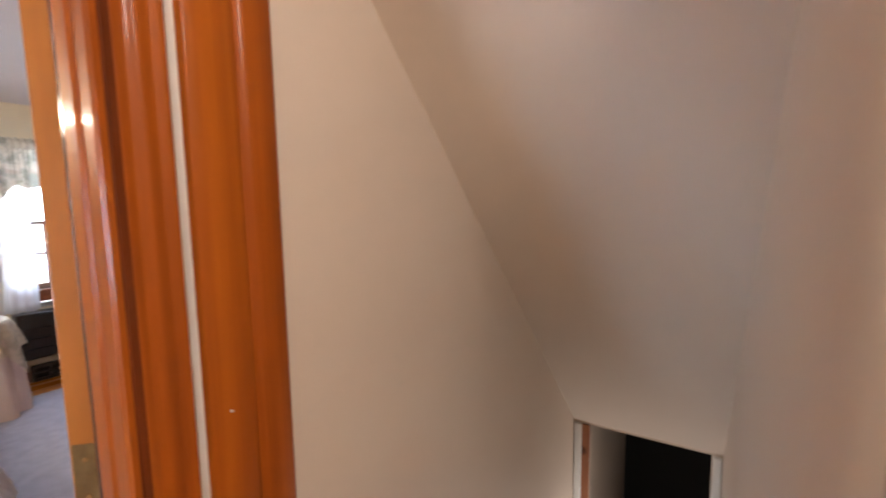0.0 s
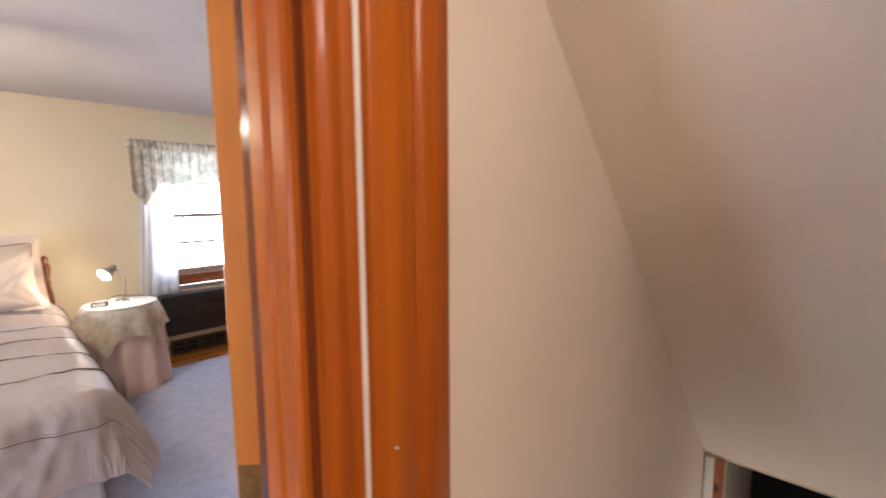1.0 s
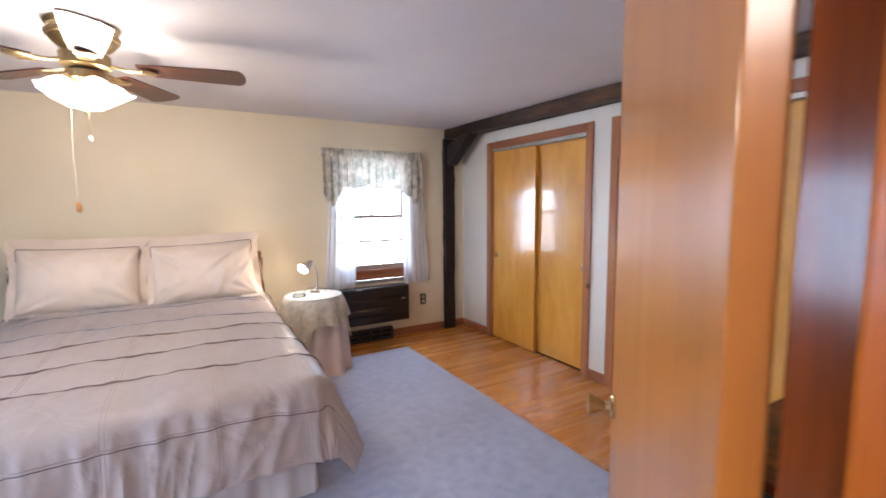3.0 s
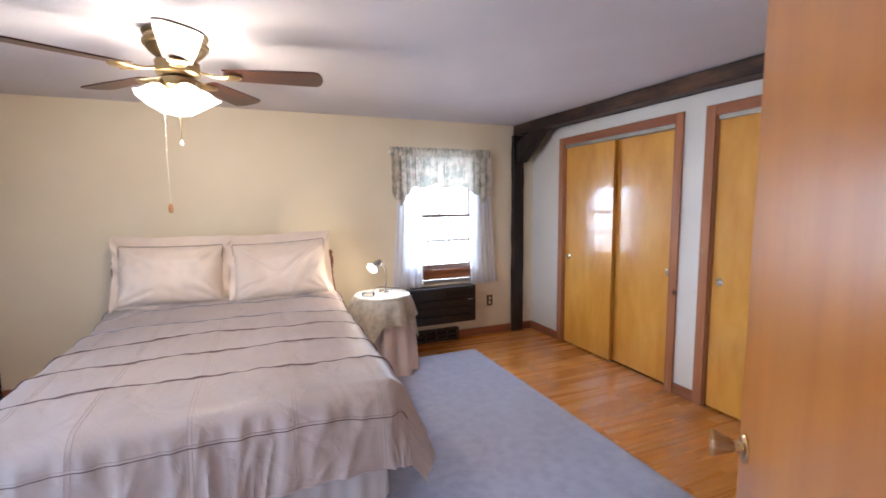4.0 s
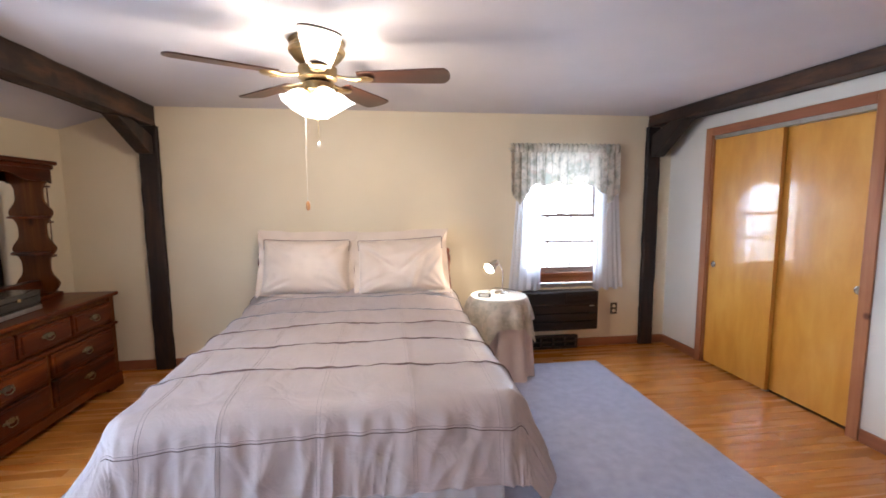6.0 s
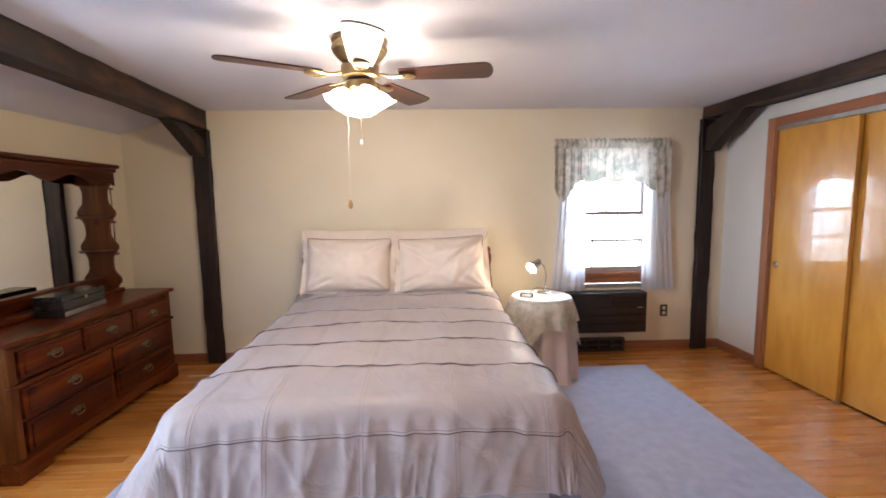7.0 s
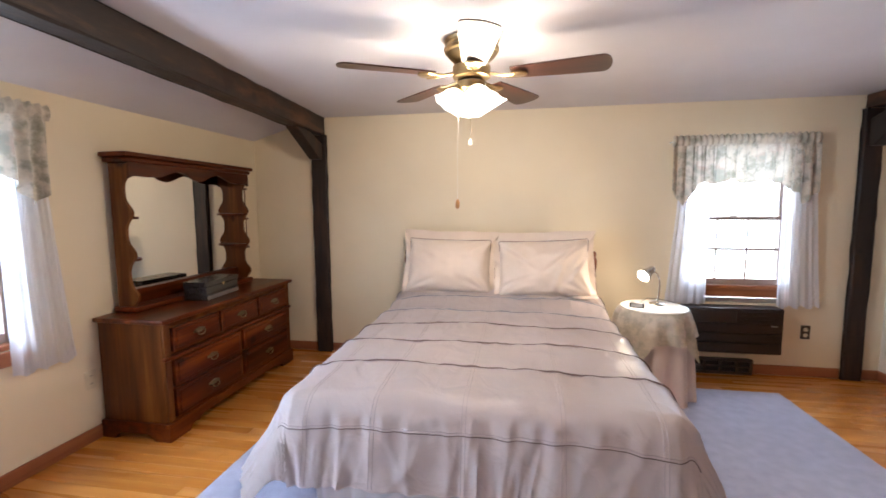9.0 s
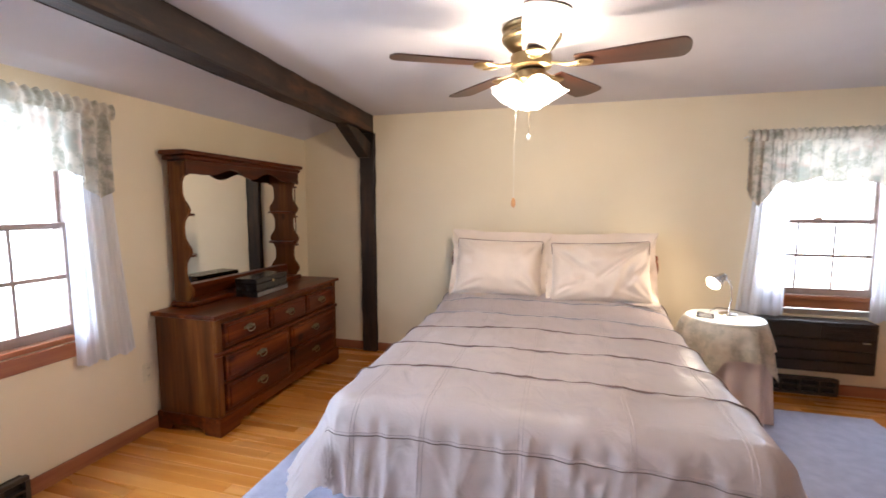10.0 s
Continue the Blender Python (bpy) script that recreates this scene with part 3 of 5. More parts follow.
def floral(name, soft):
    """soft: how far the print is faded towards the ground colour."""
    m, t, p = base(name)
    co = coords(t, (1, 1, 1))
    v = node(t, "TexVoronoi", Scale=6.5)
    n = node(t, "TexNoise", Scale=11.0, Detail=5.0, Roughness=0.65)
    n2 = node(t, "TexNoise", Scale=7.0, Detail=3.0)
    for q in (v, n, n2):
        t.links.new(co, q.inputs[0])
    a = ramp(t, n.outputs[0], [(0.36, (0.22, 0.225, 0.17)), (0.46, (0.36, 0.35, 0.29)), (0.53, (0.55, 0.50, 0.41)), (0.66, (0.64, 0.58, 0.49))])
    b = ramp(t, n2.outputs[0], [(0.42, (0.62, 0.57, 0.48)), (0.5, (0.46, 0.36, 0.29)), (0.58, (0.30, 0.31, 0.26))])
    mx = t.nodes.new("ShaderNodeMix")
    mx.data_type = "RGBA"
    f = node(t, "MapRange", From_Min=0.25, From_Max=0.45)
    t.links.new(v.outputs["Distance"], f.inputs["Value"]), t.links.new(f.outputs[0], mx.inputs[0])
    t.links.new(b, mx.inputs[6]), t.links.new(a, mx.inputs[7])
    fade = t.nodes.new("ShaderNodeMix")
    fade.data_type = "RGBA"
    fade.inputs[0].default_value, fade.inputs[7].default_value = soft, (0.66, 0.55, 0.42, 1)
    t.links.new(mx.outputs[2], fade.inputs[6])
    mx = fade
    t.links.new(mx.outputs[2], p.inputs["Base Color"])
    p.inputs["Roughness"].default_value = 0.85
    tl = t.nodes.new("ShaderNodeBsdfTranslucent")
    t.links.new(mx.outputs[2], tl.inputs[0])
    ms = node(t, "MixShader", Fac=0.22)
    t.links.new(p.outputs[0], ms.inputs[1]), t.links.new(tl.outputs[0], ms.inputs[2])
    t.links.new(ms.outputs[0], t.nodes["Material Output"].inputs[0])
    return m


M_FLORAL, M_FADED = floral("faded_floral_cotton", 0.18), floral("pale_floral_cotton", 0.45)


def fold(u, n, seed):
    return math.sin(u * n * 6.283 + 1.3 * math.sin(u * 7 + seed)) * (0.7 + 0.3 * math.sin(u * 13 + seed * 2))


def window_dress(m, w, ztop, zmid, zend, zbot, left, right, seed, glab):
    """A ruffled valance and two sheer panels; local x along the wall, -y into the room."""
    val = thing("valance", m, "ruffled faded floral cotton valance on a rod " + glab, "valance", "window valances")
    h = w / 2

    edge = 1 - 0.5 / w
    k1, k2 = round(13.5 * w), round(22 * w)

    def drop(u):
        x = abs(u * 2 - 1)
        scall = 0.042 * abs(math.sin(u * w * math.pi * 4.1 + 0.4))
        tail = max(0.0, (x - edge) / (1 - edge))
        tip = tail if tail < 0.62 else 1.24 - tail
        return zmid - scall - (zmid - zend) * min(1.0, max(0, tip) / 0.62) if x > edge else zmid - scall

    def body(u, v):
        z = ztop - 0.075 + (drop(u) - ztop + 0.075) * v
        amp = 0.012 + 0.017 * v
        return (-h + w * u, -0.075 - amp * fold(u, k1, seed) - 0.006 * fold(u, 37, seed + 1), z + 0.006 * math.sin(u * 60) * v)

    part("gathered_skirt", sheet(bmesh.new(), round(150 * w), 16, body), M_FLORAL, val, "", True, 80)

    def head(u, v):
        z = ztop - 0.078 + 0.085 * v
        puff = 0.016 * math.sin(v * math.pi)
        return (-h - 0.004 + (w + 0.008) * u, -0.073 - puff - 0.009 * fold(u, k2, seed + 3), z + 0.007 * fold(u, k2, seed + 4) * (1 if v > 0.5 else 0.3))
    part("gathered_heading", sheet(bmesh.new(), round(190 * w), 8, head), M_FLORAL, val, "", True, 80)
    part("rod", tube(bmesh.new(), [(-h, -0.0, ztop - 0.04), (-h + 0.004, -0.062, ztop - 0.04), (h - 0.004, -0.062, ztop - 0.04), (h, 0.0, ztop - 0.04)], 0.006), M_WHITE, val, "white curtain rod")
    for k, (a, b) in enumerate((left, right)):
        def panel(u, v):
            wv = 0.6 + 0.4 * (v ** 0.6)
            inner, outer = (b, a) if k == 0 else (a, b)
            x = inner + (outer - inner) * (u if k else 1 - u) * (0.74 + 0.30 * v ** 1.3)
            return (x, -0.04 - 0.016 * wv * fold(u, 5, seed + 5 + k) - 0.004 * fold(u, 12, seed + k), ztop - 0.06 + (zbot - ztop + 0.06) * v + 0.012 * math.sin(u * 21 + k) * v)
        cu = thing("curtain", m, "white sheer curtain panel hanging " + glab, "curtain", "sheer curtains")
        part("panel", sheet(bmesh.new(), 60, 24, panel), M_SHEER, cu, "", True, 80)

        def hem(u, v):
            q = Vector(panel(u, 0.955 + 0.047 * v))
            return q + Vector((0, -0.0025, 0))
        part("hem", sheet(bmesh.new(), 60, 2, hem), M_SHEER, cu, "doubled hem", True, 80)


window_dress(wm1, 1.085, 2.008, 1.655, 1.48, 0.60, (-0.535, -0.225), (0.315, 0.62), 1.0, "beside the bed")
window_dress(pose(XL, 2.32, 0, 0, 0, 90), 1.86, 1.995, 1.655, 1.50, 0.575, (-0.95, -0.70), (0.68, 1.0), 4.0, "in the side wall")

# lights in the window openings
lamp("window_light", "AREA", look(((W1[0] + W1[1]) / 2, YB + 0.30, 1.4), ((W1[0] + W1[1]) / 2, 0, -1.2)), 27, DAY, 0.72, 1.2)
# daylight lamp widened to cover the added side window too
lamp("window_light", "AREA", look((XL - 0.30, 2.29, 1.33), (3, 2.29, -0.65)), 100, DAY, 1.5, 1.1)

# ---- rug ----
def rug_point(u, v):
    x, y = -1.46 + 3.565 * u, 1.45 + 3.39 * v
    x += 0.03 * (1 - v) * u
    e = min(u, 1 - u) * 3.6, min(v, 1 - v) * 3.4
    z = 0.014 if min(e) > 0.012 else 0.003
    return (x, y, z + 0.0012 * noise.noise(Vector((x * 14, y * 14, 0))))


bm = sheet(bmesh.new(), 110, 110, rug_point)
tagged(part("rug", bm, M_RUG, smooth=True), "blue-grey plush rug on the wooden floor under the bed", "rug")

# ---- bed ----
M_BEDWOOD = wood("red_brown_headboard", (0.08, 0.018, 0.006), (0.16, 0.04, 0.012), (0.24, 0.07, 0.02), "z", 14, 0.28, coat=0.4)
XC = -0.04
bed = thing("bed", pose(XC, 4.0, 0.0), "bed with turned red-brown headboard posts and a pale skirt", "bed")
for s in (-1, 1):
    post = [(0.030, 0.014), (0.032, 0.05), (0.026, 0.08), (0.030, 0.12), (0.034, 0.50), (0.026, 0.53), (0.024, 0.56), (0.036, 0.62), (0.040, 0.68), (0.034, 0.76), (0.022, 0.82), (0.030, 0.84), (0.022, 0.86), (0.026, 0.90), (0.034, 0.94), (0.030, 0.985), (0.020, 1.00), (0.026, 1.02), (0.022, 1.045), (0.006, 1.055)]
    part("headboard_post", lathe(bmesh.new(), post, 20, (-0.847 if s < 0 else 0.795, 1.12, 0)), M_BEDWOOD, bed, "turned red-brown post", True)
hb = [(-0.80, 0.40), (0.80, 0.40), (0.80, 0.82), (0.60, 0.88), (0.30, 0.96), (0.0, 0.99), (-0.30, 0.96), (-0.60, 0.88), (-0.80, 0.82)]
part("headboard_panel", prism(bmesh.new(), hb, 1.088, 1.112, "y"), M_BEDWOOD, bed)
part("mattress", B(-0.74, 0.74, -0.98, 1.05, 0.335, 0.575, bevel=0.05, seg=3), M_SKIRT, bed)
part("box_spring", B(-0.73, 0.73, -0.97, 1.04, 0.15, 0.334, bevel=0.02), M_SKIRT, bed)
for sx in (-0.66, 0.66):
    for sy in (-0.9, 0.95):
        part("leg", lathe(bmesh.new(), [(0.025, 0.014), (0.03, 0.15)], 12, (sx, sy, 0)), M_BEDWOOD, bed)


def skirt_point(u, v):
    # round three sides of the bed
    run = 4.0 + 1.50
    d = u * run
    if d < 2.0:
        p, n = Vector((-0.755, 1.0 - d)), Vector((-1, 0))
    elif d < 3.5:
        p, n = Vector((-0.755 + (d - 2.0), -1.0)), Vector((0, -1))
    else:
        p, n = Vector((0.755, -1.0 + (d - 3.5))), Vector((1, 0))
    o = 0.012 * v * (math.sin(d * 34) + 0.6 * math.sin(d * 71 + 1)) + 0.004
    return (p.x + n.x * o, p.y + n.y * o, 0.395 - (0.395 - 0.022) * v)


part("bed_skirt", sheet(bmesh.new(), 330, 8, skirt_point), M_SKIRT, bed, "pale gathered bed skirt", True)

# comforter
M_SATIN = cloth("taupe_satin_comforter", (0.69, 0.595, 0.555), (0.76, 0.665, 0.63), 3.4, 900, 0.37, 0.25, 0.1, wrinkle=0.60)
# lavender tint puts the bluish window light into the sheen
M_SATIN.node_tree.nodes["Principled BSDF"].inputs["Sheen Tint"].default_value = (0.80, 0.78, 1.0, 1)
M_TUCK = cloth("brown_tuck", (0.13, 0.08, 0.07), (0.20, 0.13, 0.11), 6, 600, 0.55, 0.2, 0.2)
M_TUCKB = cloth("grey_blue_tuck", (0.30, 0.28, 0.31), (0.38, 0.35, 0.38), 6, 600, 0.55, 0.2, 0.2)
M_STITCH = cloth("cream_stitching", (0.56, 0.475, 0.46), (0.62, 0.53, 0.515), 6, 600, 0.5, 0.2, 0.2)
HW, YF, YH, ZT = 0.752, 3.0, 5.08, 0.63
SIDES, FOOT = (0.60, 0.525), 0.435
TUCKS = (4.97, 4.745, 4.40, 4.035, 3.66, 3.285)


def droop(d, beta):
    r = 0.115
    q = r * math.pi / 2 * 0.88
    if d < q:
        return r * math.sin(d / r), r * (1 - math.cos(d / r))
    o, w = r * math.sin(q / r), r * (1 - math.cos(q / r))
    return o + (d - q) * math.sin(beta), w + (d - q) * math.cos(beta)


def comforter(s, q, lift=0.0):
    """s: distance across from the middle; q: distance along from the head edge."""
    ax = abs(s)
    sg = 1 if s > 0 else -1
    hw = HW if s > 0 else HW + 0.055
    ds, dq = max(0.0, ax - hw), max(0.0, q - (YH - YF))
    x0, y0 = min(ax, hw), max(YF, YH - q)
    puff = 0.026 * (1 - (x0 / hw) ** 4) * min(1.0, q * 3 + 0.6)
    wob = 0.011 * noise.noise(Vector((s * 3.1, q * 3.4, 2.0))) + 0.006 * noise.noise(Vector((s * 8, q * 5, 5.0)))
    step = 0.0
    yy = YH - q
    for t in TUCKS:
        e = yy - t - 0.012 * math.sin(s * 4 + t * 5)
        if -0.17 < e < 0.0:
            step = max(step, 0.013 * math.exp(e / 0.05))
        elif 0 <= e < 0.03:
            step = max(step, 0.013 * math.exp(-e / 0.006))
    near_tuck = min(abs(yy - t) for t in TUCKS)
    pucker = 0.0075 * noise.noise(Vector((s * 21, yy * 5, 8.0))) * math.exp(-near_tuck / 0.06)
    h = max(0.0, 1 - q / 0.50)
    z0 = ZT + puff + wob + step + pucker + 0.140 * h * h * (3 - 2 * h) * (1 - 0.5 * (x0 / hw) ** 6)
    d = (ds ** 3.5 + dq ** 3.5) ** (1 / 3.5)
    if d <= 0:
        return Vector((XC + s, y0, z0 + lift))
    phi = math.atan2(dq, ds)
    beta = radians(22 if s > 0 else 32) * math.cos(phi) ** 2 + radians(9) * math.sin(phi) ** 2 + radians(4) * math.sin(2 * phi)
    out, down = droop(d, beta)
    c, w = math.cos(phi), math.sin(phi)
    g = min(1.0, d / 0.34) ** 1.5
    run = s if dq > ds else q * 1.1 * sg + 7
    # broad soft folds that slant and fork, fine puckers only close to the seam
    slant = run + 0.30 * d * noise.noise(Vector((run * 2.3, 0.5, 11.0)))
    f1 = noise.noise(Vector((slant * 4.2, d * 1.5, 1.0 + sg)))
    f2 = noise.noise(Vector((slant * 9.5, d * 2.6, 4.0)))
    f3 = noise.noise(Vector((slant * 6.3 + d * 2.2 * f1, d * 1.6, 9.0)))
    ridge = (1 - min(1, math.sqrt(f3 * f3 + 0.003))) ** 3
    f4 = noise.noise(Vector((run * 7.5 + d * 4.0 * f1, d * 3.0, 14.0)))
    sharp = (1 - min(1, math.sqrt(f4 * f4 + 0.001))) ** 4
    below = min(1.0, max(0.0, (d - 0.19) / 0.10))
    seam = math.exp(-((d - 0.165) / 0.06) ** 2) * noise.noise(Vector((run * 22, d * 3.0, 6.0)))
    lean = noise.noise(Vector((run * 1.4, 2.0, 17.0)))
    f5 = noise.noise(Vector((run * 10.0 + d * 16.0 * lean, d * 2.2, 21.0)))
    streak = (1 - min(1, math.sqrt(f5 * f5 + 0.0020))) ** 4
    crease = 0.018 * f1 + 0.006 * f2 + 0.020 * (ridge - 0.45) + 0.010 * (sharp - 0.4)
    away = min(1.0, abs(dq - ds) / 0.14) ** 2     # calm where the two drops meet at a corner
    amp = crease * g * (1.2 if dq > ds else 0.8) * (0.25 + 0.75 * away) + away * (0.011 * seam + 0.019 * below * (streak - 0.45) + 0.006 * below * f2)
    out += amp + lift
    out *= 1 - 0.20 * math.sin(2 * phi)
    z = max(0.05, z0 - puff * 0.0 - down + 0.002 * f2)
    return Vector((XC + sg * (x0 + out * c), y0 - out * w, z))


Q = (YH - YF) + FOOT


def comf_point(u, v):
    s, q = -HW - SIDES[0] + (2 * HW + sum(SIDES)) * u, Q * v
    # the foot corners are rounded off
    return comforter(s, q)


quilt = thing("comforter", pose(0, 0, 0), "taupe satin comforter with dark pleats spread over the bed", "comforter")
bm = sheet(bmesh.new(), 300, 290, comf_point)
bmesh.ops.solidify(bm, geom=bm.faces[:], thickness=0.012)
part("cover", bm, M_SATIN, quilt, "", True, 70)
for i, t in enumerate(TUCKS):
    pts = [comforter(s, YH - (t + 0.012 * math.sin(s * 4 + t * 5)), 0.0045) for s in np.linspace(-HW - 0.40, HW + 0.40, 90)]
    part("pleat", tube(bmesh.new(), pts, [0.0036 + 0.0014 * math.sin(k * 0.37 + i) + 0.0010 * math.sin(k * 1.3 + 2 * i) for k in range(90)], 7), M_TUCKB if 0 < i < 3 else M_TUCK, quilt, "raised grey-blue pleat" if 0 < i < 3 else "raised brown pleat", True)
for o in (0.0, 0.012):
    part("seam", tube(bmesh.new(), [comforter(s, YH - YF + 0.178 + o, 0.003) for s in np.linspace(-HW - 0.22, HW + 0.22, 170)], 0.0019, 6), M_TUCK if o else M_STITCH, quilt, "stitched seam above the hem", True)
for x in (-0.74, -0.44, -0.06, 0.33, 0.70):
    for o in (0.0, 0.016):
        part("seam", tube(bmesh.new(), [comforter(x + o, q, 0.0015) for q in np.linspace(0.03, Q - 0.01, 150)], 0.0013, 6), M_STITCH, quilt, "", True)

# pillows in flanged shams
M_SHAM = cloth("taupe_satin_sham", (0.61, 0.50, 0.41), (0.69, 0.575, 0.48), 3.0, 900, 0.42, 0.2, 0.12, wrinkle=0.30)


def sham(m, w, h, fl, seed, label, folds=()):
    p = thing("pillow", m, label, "pillow", "pillows against the headboard")
    W, H = w / 2, h / 2

    def face(side):
        def fn(u, v):
            x, z = (u - 0.5) * 2, (v - 0.5) * 2
            k = max(0.0, 1 - abs(x) ** 4) * max(0.0, 1 - abs(z) ** 3)
            t = 0.125 * k ** 0.42
            c = Vector((x, z))
            wr = 0.024 * noise.noise(Vector((x * 1.8 + seed, z * 2.0, side))) + 0.010 * noise.noise(Vector((x * 4.5 + seed, z * 3.5 + 0.8 * x, side + 2)))
            # creases run in from the corners
            fan_ = math.atan2(abs(z) - 1.05, abs(x) - 1.05)
            wr += 0.007 * math.sin(fan_ * 16 + seed) * min(1, abs(x * z) * 2)
            for (ax, az), (bx, bz), depth in folds:
                ex, ez = bx - ax, bz - az
                k2 = min(1.0, max(0.0, ((x - ax) * ex + (z - az) * ez) / (ex * ex + ez * ez)))
                off = ((x - ax) * ez - (z - az) * ex) / math.hypot(ex, ez)
                gap = math.hypot(x - ax - ex * k2, z - az - ez * k2)
                wr += depth * (math.exp(-(gap / 0.10) ** 2) - 1.6 * math.exp(-((off - 0.09) / 0.07) ** 2) * math.exp(-(gap / 0.16) ** 2)) * (1 - 0.5 * k2)
            pinch = 1 - 0.05 * (1 - x * x) * (abs(z) ** 3)
            pinch2 = 1 - 0.04 * (1 - z * z) * (abs(x) ** 3)
            return (x * W * pinch2, side * (t + wr * k ** 0.35), z * H * pinch)
        return fn
    bm = sheet(bmesh.new(), 64, 44, face(-1))
    sheet(bm, 64, 44, face(1))
    bmesh.ops.remove_doubles(bm, verts=bm.verts[:], dist=1e-4)
    part("cushion", bm, M_SHAM, p, "", True, 80)
    bm = bmesh.new()
    n = 200
    ring = []
    for i in range(n):
        a = i / n * 4
        e, f = int(a), a - int(a)
        c = [(-1, -1), (1, -1), (1, 1), (-1, 1), (-1, -1)]
        ux, uz = c[e][0] + (c[e + 1][0] - c[e][0]) * f, c[e][1] + (c[e + 1][1] - c[e][1]) * f
        pz = 1 - 0.05 * (1 - ux * ux) * (abs(uz) ** 3)
        px = 1 - 0.04 * (1 - uz * uz) * (abs(ux) ** 3)
        rv = []
        fz = fl * 1.55 if uz > -0.9 else fl * 0.25
        fs = fl * (0.75 + 0.25 * max(0.0, uz) ** 3)
        for k in range(6):
            o = k / 5
            ripple = 0.016 * math.sin(a * 11 + seed) + 0.030 * noise.noise(Vector((a * 3.2, seed, 1.0))) + 0.006 * math.sin(a * 27 + 2 * seed)
            y = ripple * o - 0.010 * (1 - o) - 0.018 * o * o * (-0.6 if uz > 0.95 else 0.4)
            rv.append(bm.verts.new((ux * px * (W - 0.015) + ux * (fs + 0.015) * o, y, uz * pz * (H - 0.015) + uz * (fz + 0.015) * o + 0.6 * ripple * o)))
        ring.append(rv)
    for i in range(n):
        for k in range(5):
            bm.faces.new((ring[i][k], ring[(i + 1) % n][k], ring[(i + 1) % n][k + 1], ring[i][k + 1]))
    part("flange", bm, M_SHAM, p, "", True, 80)
    rim = [(-(W - 0.008) * (1 - 0.04 * (1 - z * z)), -0.046, z * (H - 0.008)) for z in np.linspace(0.62, 0.94, 6)]
    rim += [(x * (W - 0.008), -0.050, (H - 0.006) * (1 - 0.05 * (1 - x * x))) for x in np.linspace(-0.97, 0.97, 26)]
    rim += [((W - 0.008) * (1 - 0.04 * (1 - z * z)), -0.046, z * (H - 0.008)) for z in np.linspace(0.94, 0.55, 6)]
    part("piping", tube(bmesh.new(), rim, 0.0030, 6), M_TUCK, p, "thin dark piping", True)
    return p


sham(pose(-0.468, 4.92, 0.932, -20, 0, 0) @ pose(0, 0, 0, 0, 1.0, 1), 0.725, 0.47, 0.058, 1, "plump taupe satin sham leaning against the headboard",
     (((-0.92, -0.80), (-0.45, -0.55), 0.010), ((0.92, -0.85), (0.55, -0.45), 0.012), ((0.95, 0.80), (0.60, 0.55), 0.010)))
sham(pose(0.325, 4.895, 0.928, -21, 0, 0) @ pose(0, 0, 0, 0, -1.5, -3), 0.745, 0.475, 0.058, 7, "creased taupe satin sham leaning against the headboard",
     (((-0.85, 0.75), (-0.15, -0.05), 0.020), ((0.95, 0.80), (0.10, -0.25), 0.022), ((0.20, -0.90), (0.45, 0.05), 0.018), ((0.95, 0.20), (0.55, -0.55), 0.016), ((-0.90, -0.60), (-0.40, -0.35), 0.014)))

# ---- dresser with mirror ----
DK = 0.914     # the whole chest is a little lower than its drawn height
dresser = thing("dresser", pose(-2.228, 4.200, 0) @ Matrix.Diagonal((1, 1, DK, 1)), "dark pine dresser with seven drawers and brass pulls", "dresser")
DX, DY, DZ = 0.235, 0.725, 0.815    # half depth, half length, height under the top
bm = bmesh.new()
box(bm, -DX, DX - 0.02, -DY, DY, 0.10, DZ, 0.003)
part("carcass", bm, M_DRESSERZ, dresser)
part("top", B(-DX - 0.005, DX + 0.025, -DY - 0.03, DY + 0.03, DZ + 0.0005, DZ + 0.032, bevel=0.008, seg=3), M_DRESSER, dresser, "polished dark pine top")
# plinth with bracket feet
for nm, axis in (("front", "x"), ("side", "y"), ("side", "y2")):
    L = DY + 0.015 if axis == "x" else DX + 0.005
    f = 0.17 if axis == "x" else 0.12
    pts = [(-L, 0.0), (-L + f, 0.0), (-L + f + 0.015, 0.028), (-L + f + 0.05, 0.040), (-L + f + 0.075, 0.030), (-L + f + 0.12, 0.062)] if axis == "x" else [(-L, 0.0), (-L + 0.10, 0.0), (-L + 0.115, 0.03), (-L + 0.14, 0.045)]
    pts = pts + [(-a, b) for a, b in reversed(pts)] + [(L, 0.115), (L - 0.006, 0.125), (-L + 0.006, 0.125), (-L, 0.115)]
    bm = bmesh.new()
    if axis == "x":
        prism(bm, pts, DX - 0.0195, DX + 0.012, "x")
    elif axis == "y":
        prism(bm, [(a - 0.008, b) for a, b in pts], -DY - 0.014, -DY + 0.006, "y")
    else:
        prism(bm, [(a - 0.008, b) for a, b in pts], DY - 0.006, DY + 0.014, "y")
    part("plinth", bm, M_DRESSER, dresser, "scalloped bracket base")
part("waist_moulding", B(DX - 0.02, DX + 0.014, -DY - 0.012, DY + 0.012, 0.555, 0.585, bevel=0.009, seg=3), M_DRESSER, dresser)
part("stile", B(DX - 0.0195, DX - 0.001, -DY, -DY + 0.05, 0.13, DZ - 0.001, bevel=0.002), M_DRESSERZ, dresser)
part("stile", B(DX - 0.0195, DX - 0.001, DY - 0.05, DY, 0.13, DZ - 0.001, bevel=0.002), M_DRESSERZ, dresser)
part("stile", B(DX - 0.0195, DX - 0.001, -0.012, 0.012, 0.13, 0.553, bevel=0.002), M_DRESSERZ, dresser)
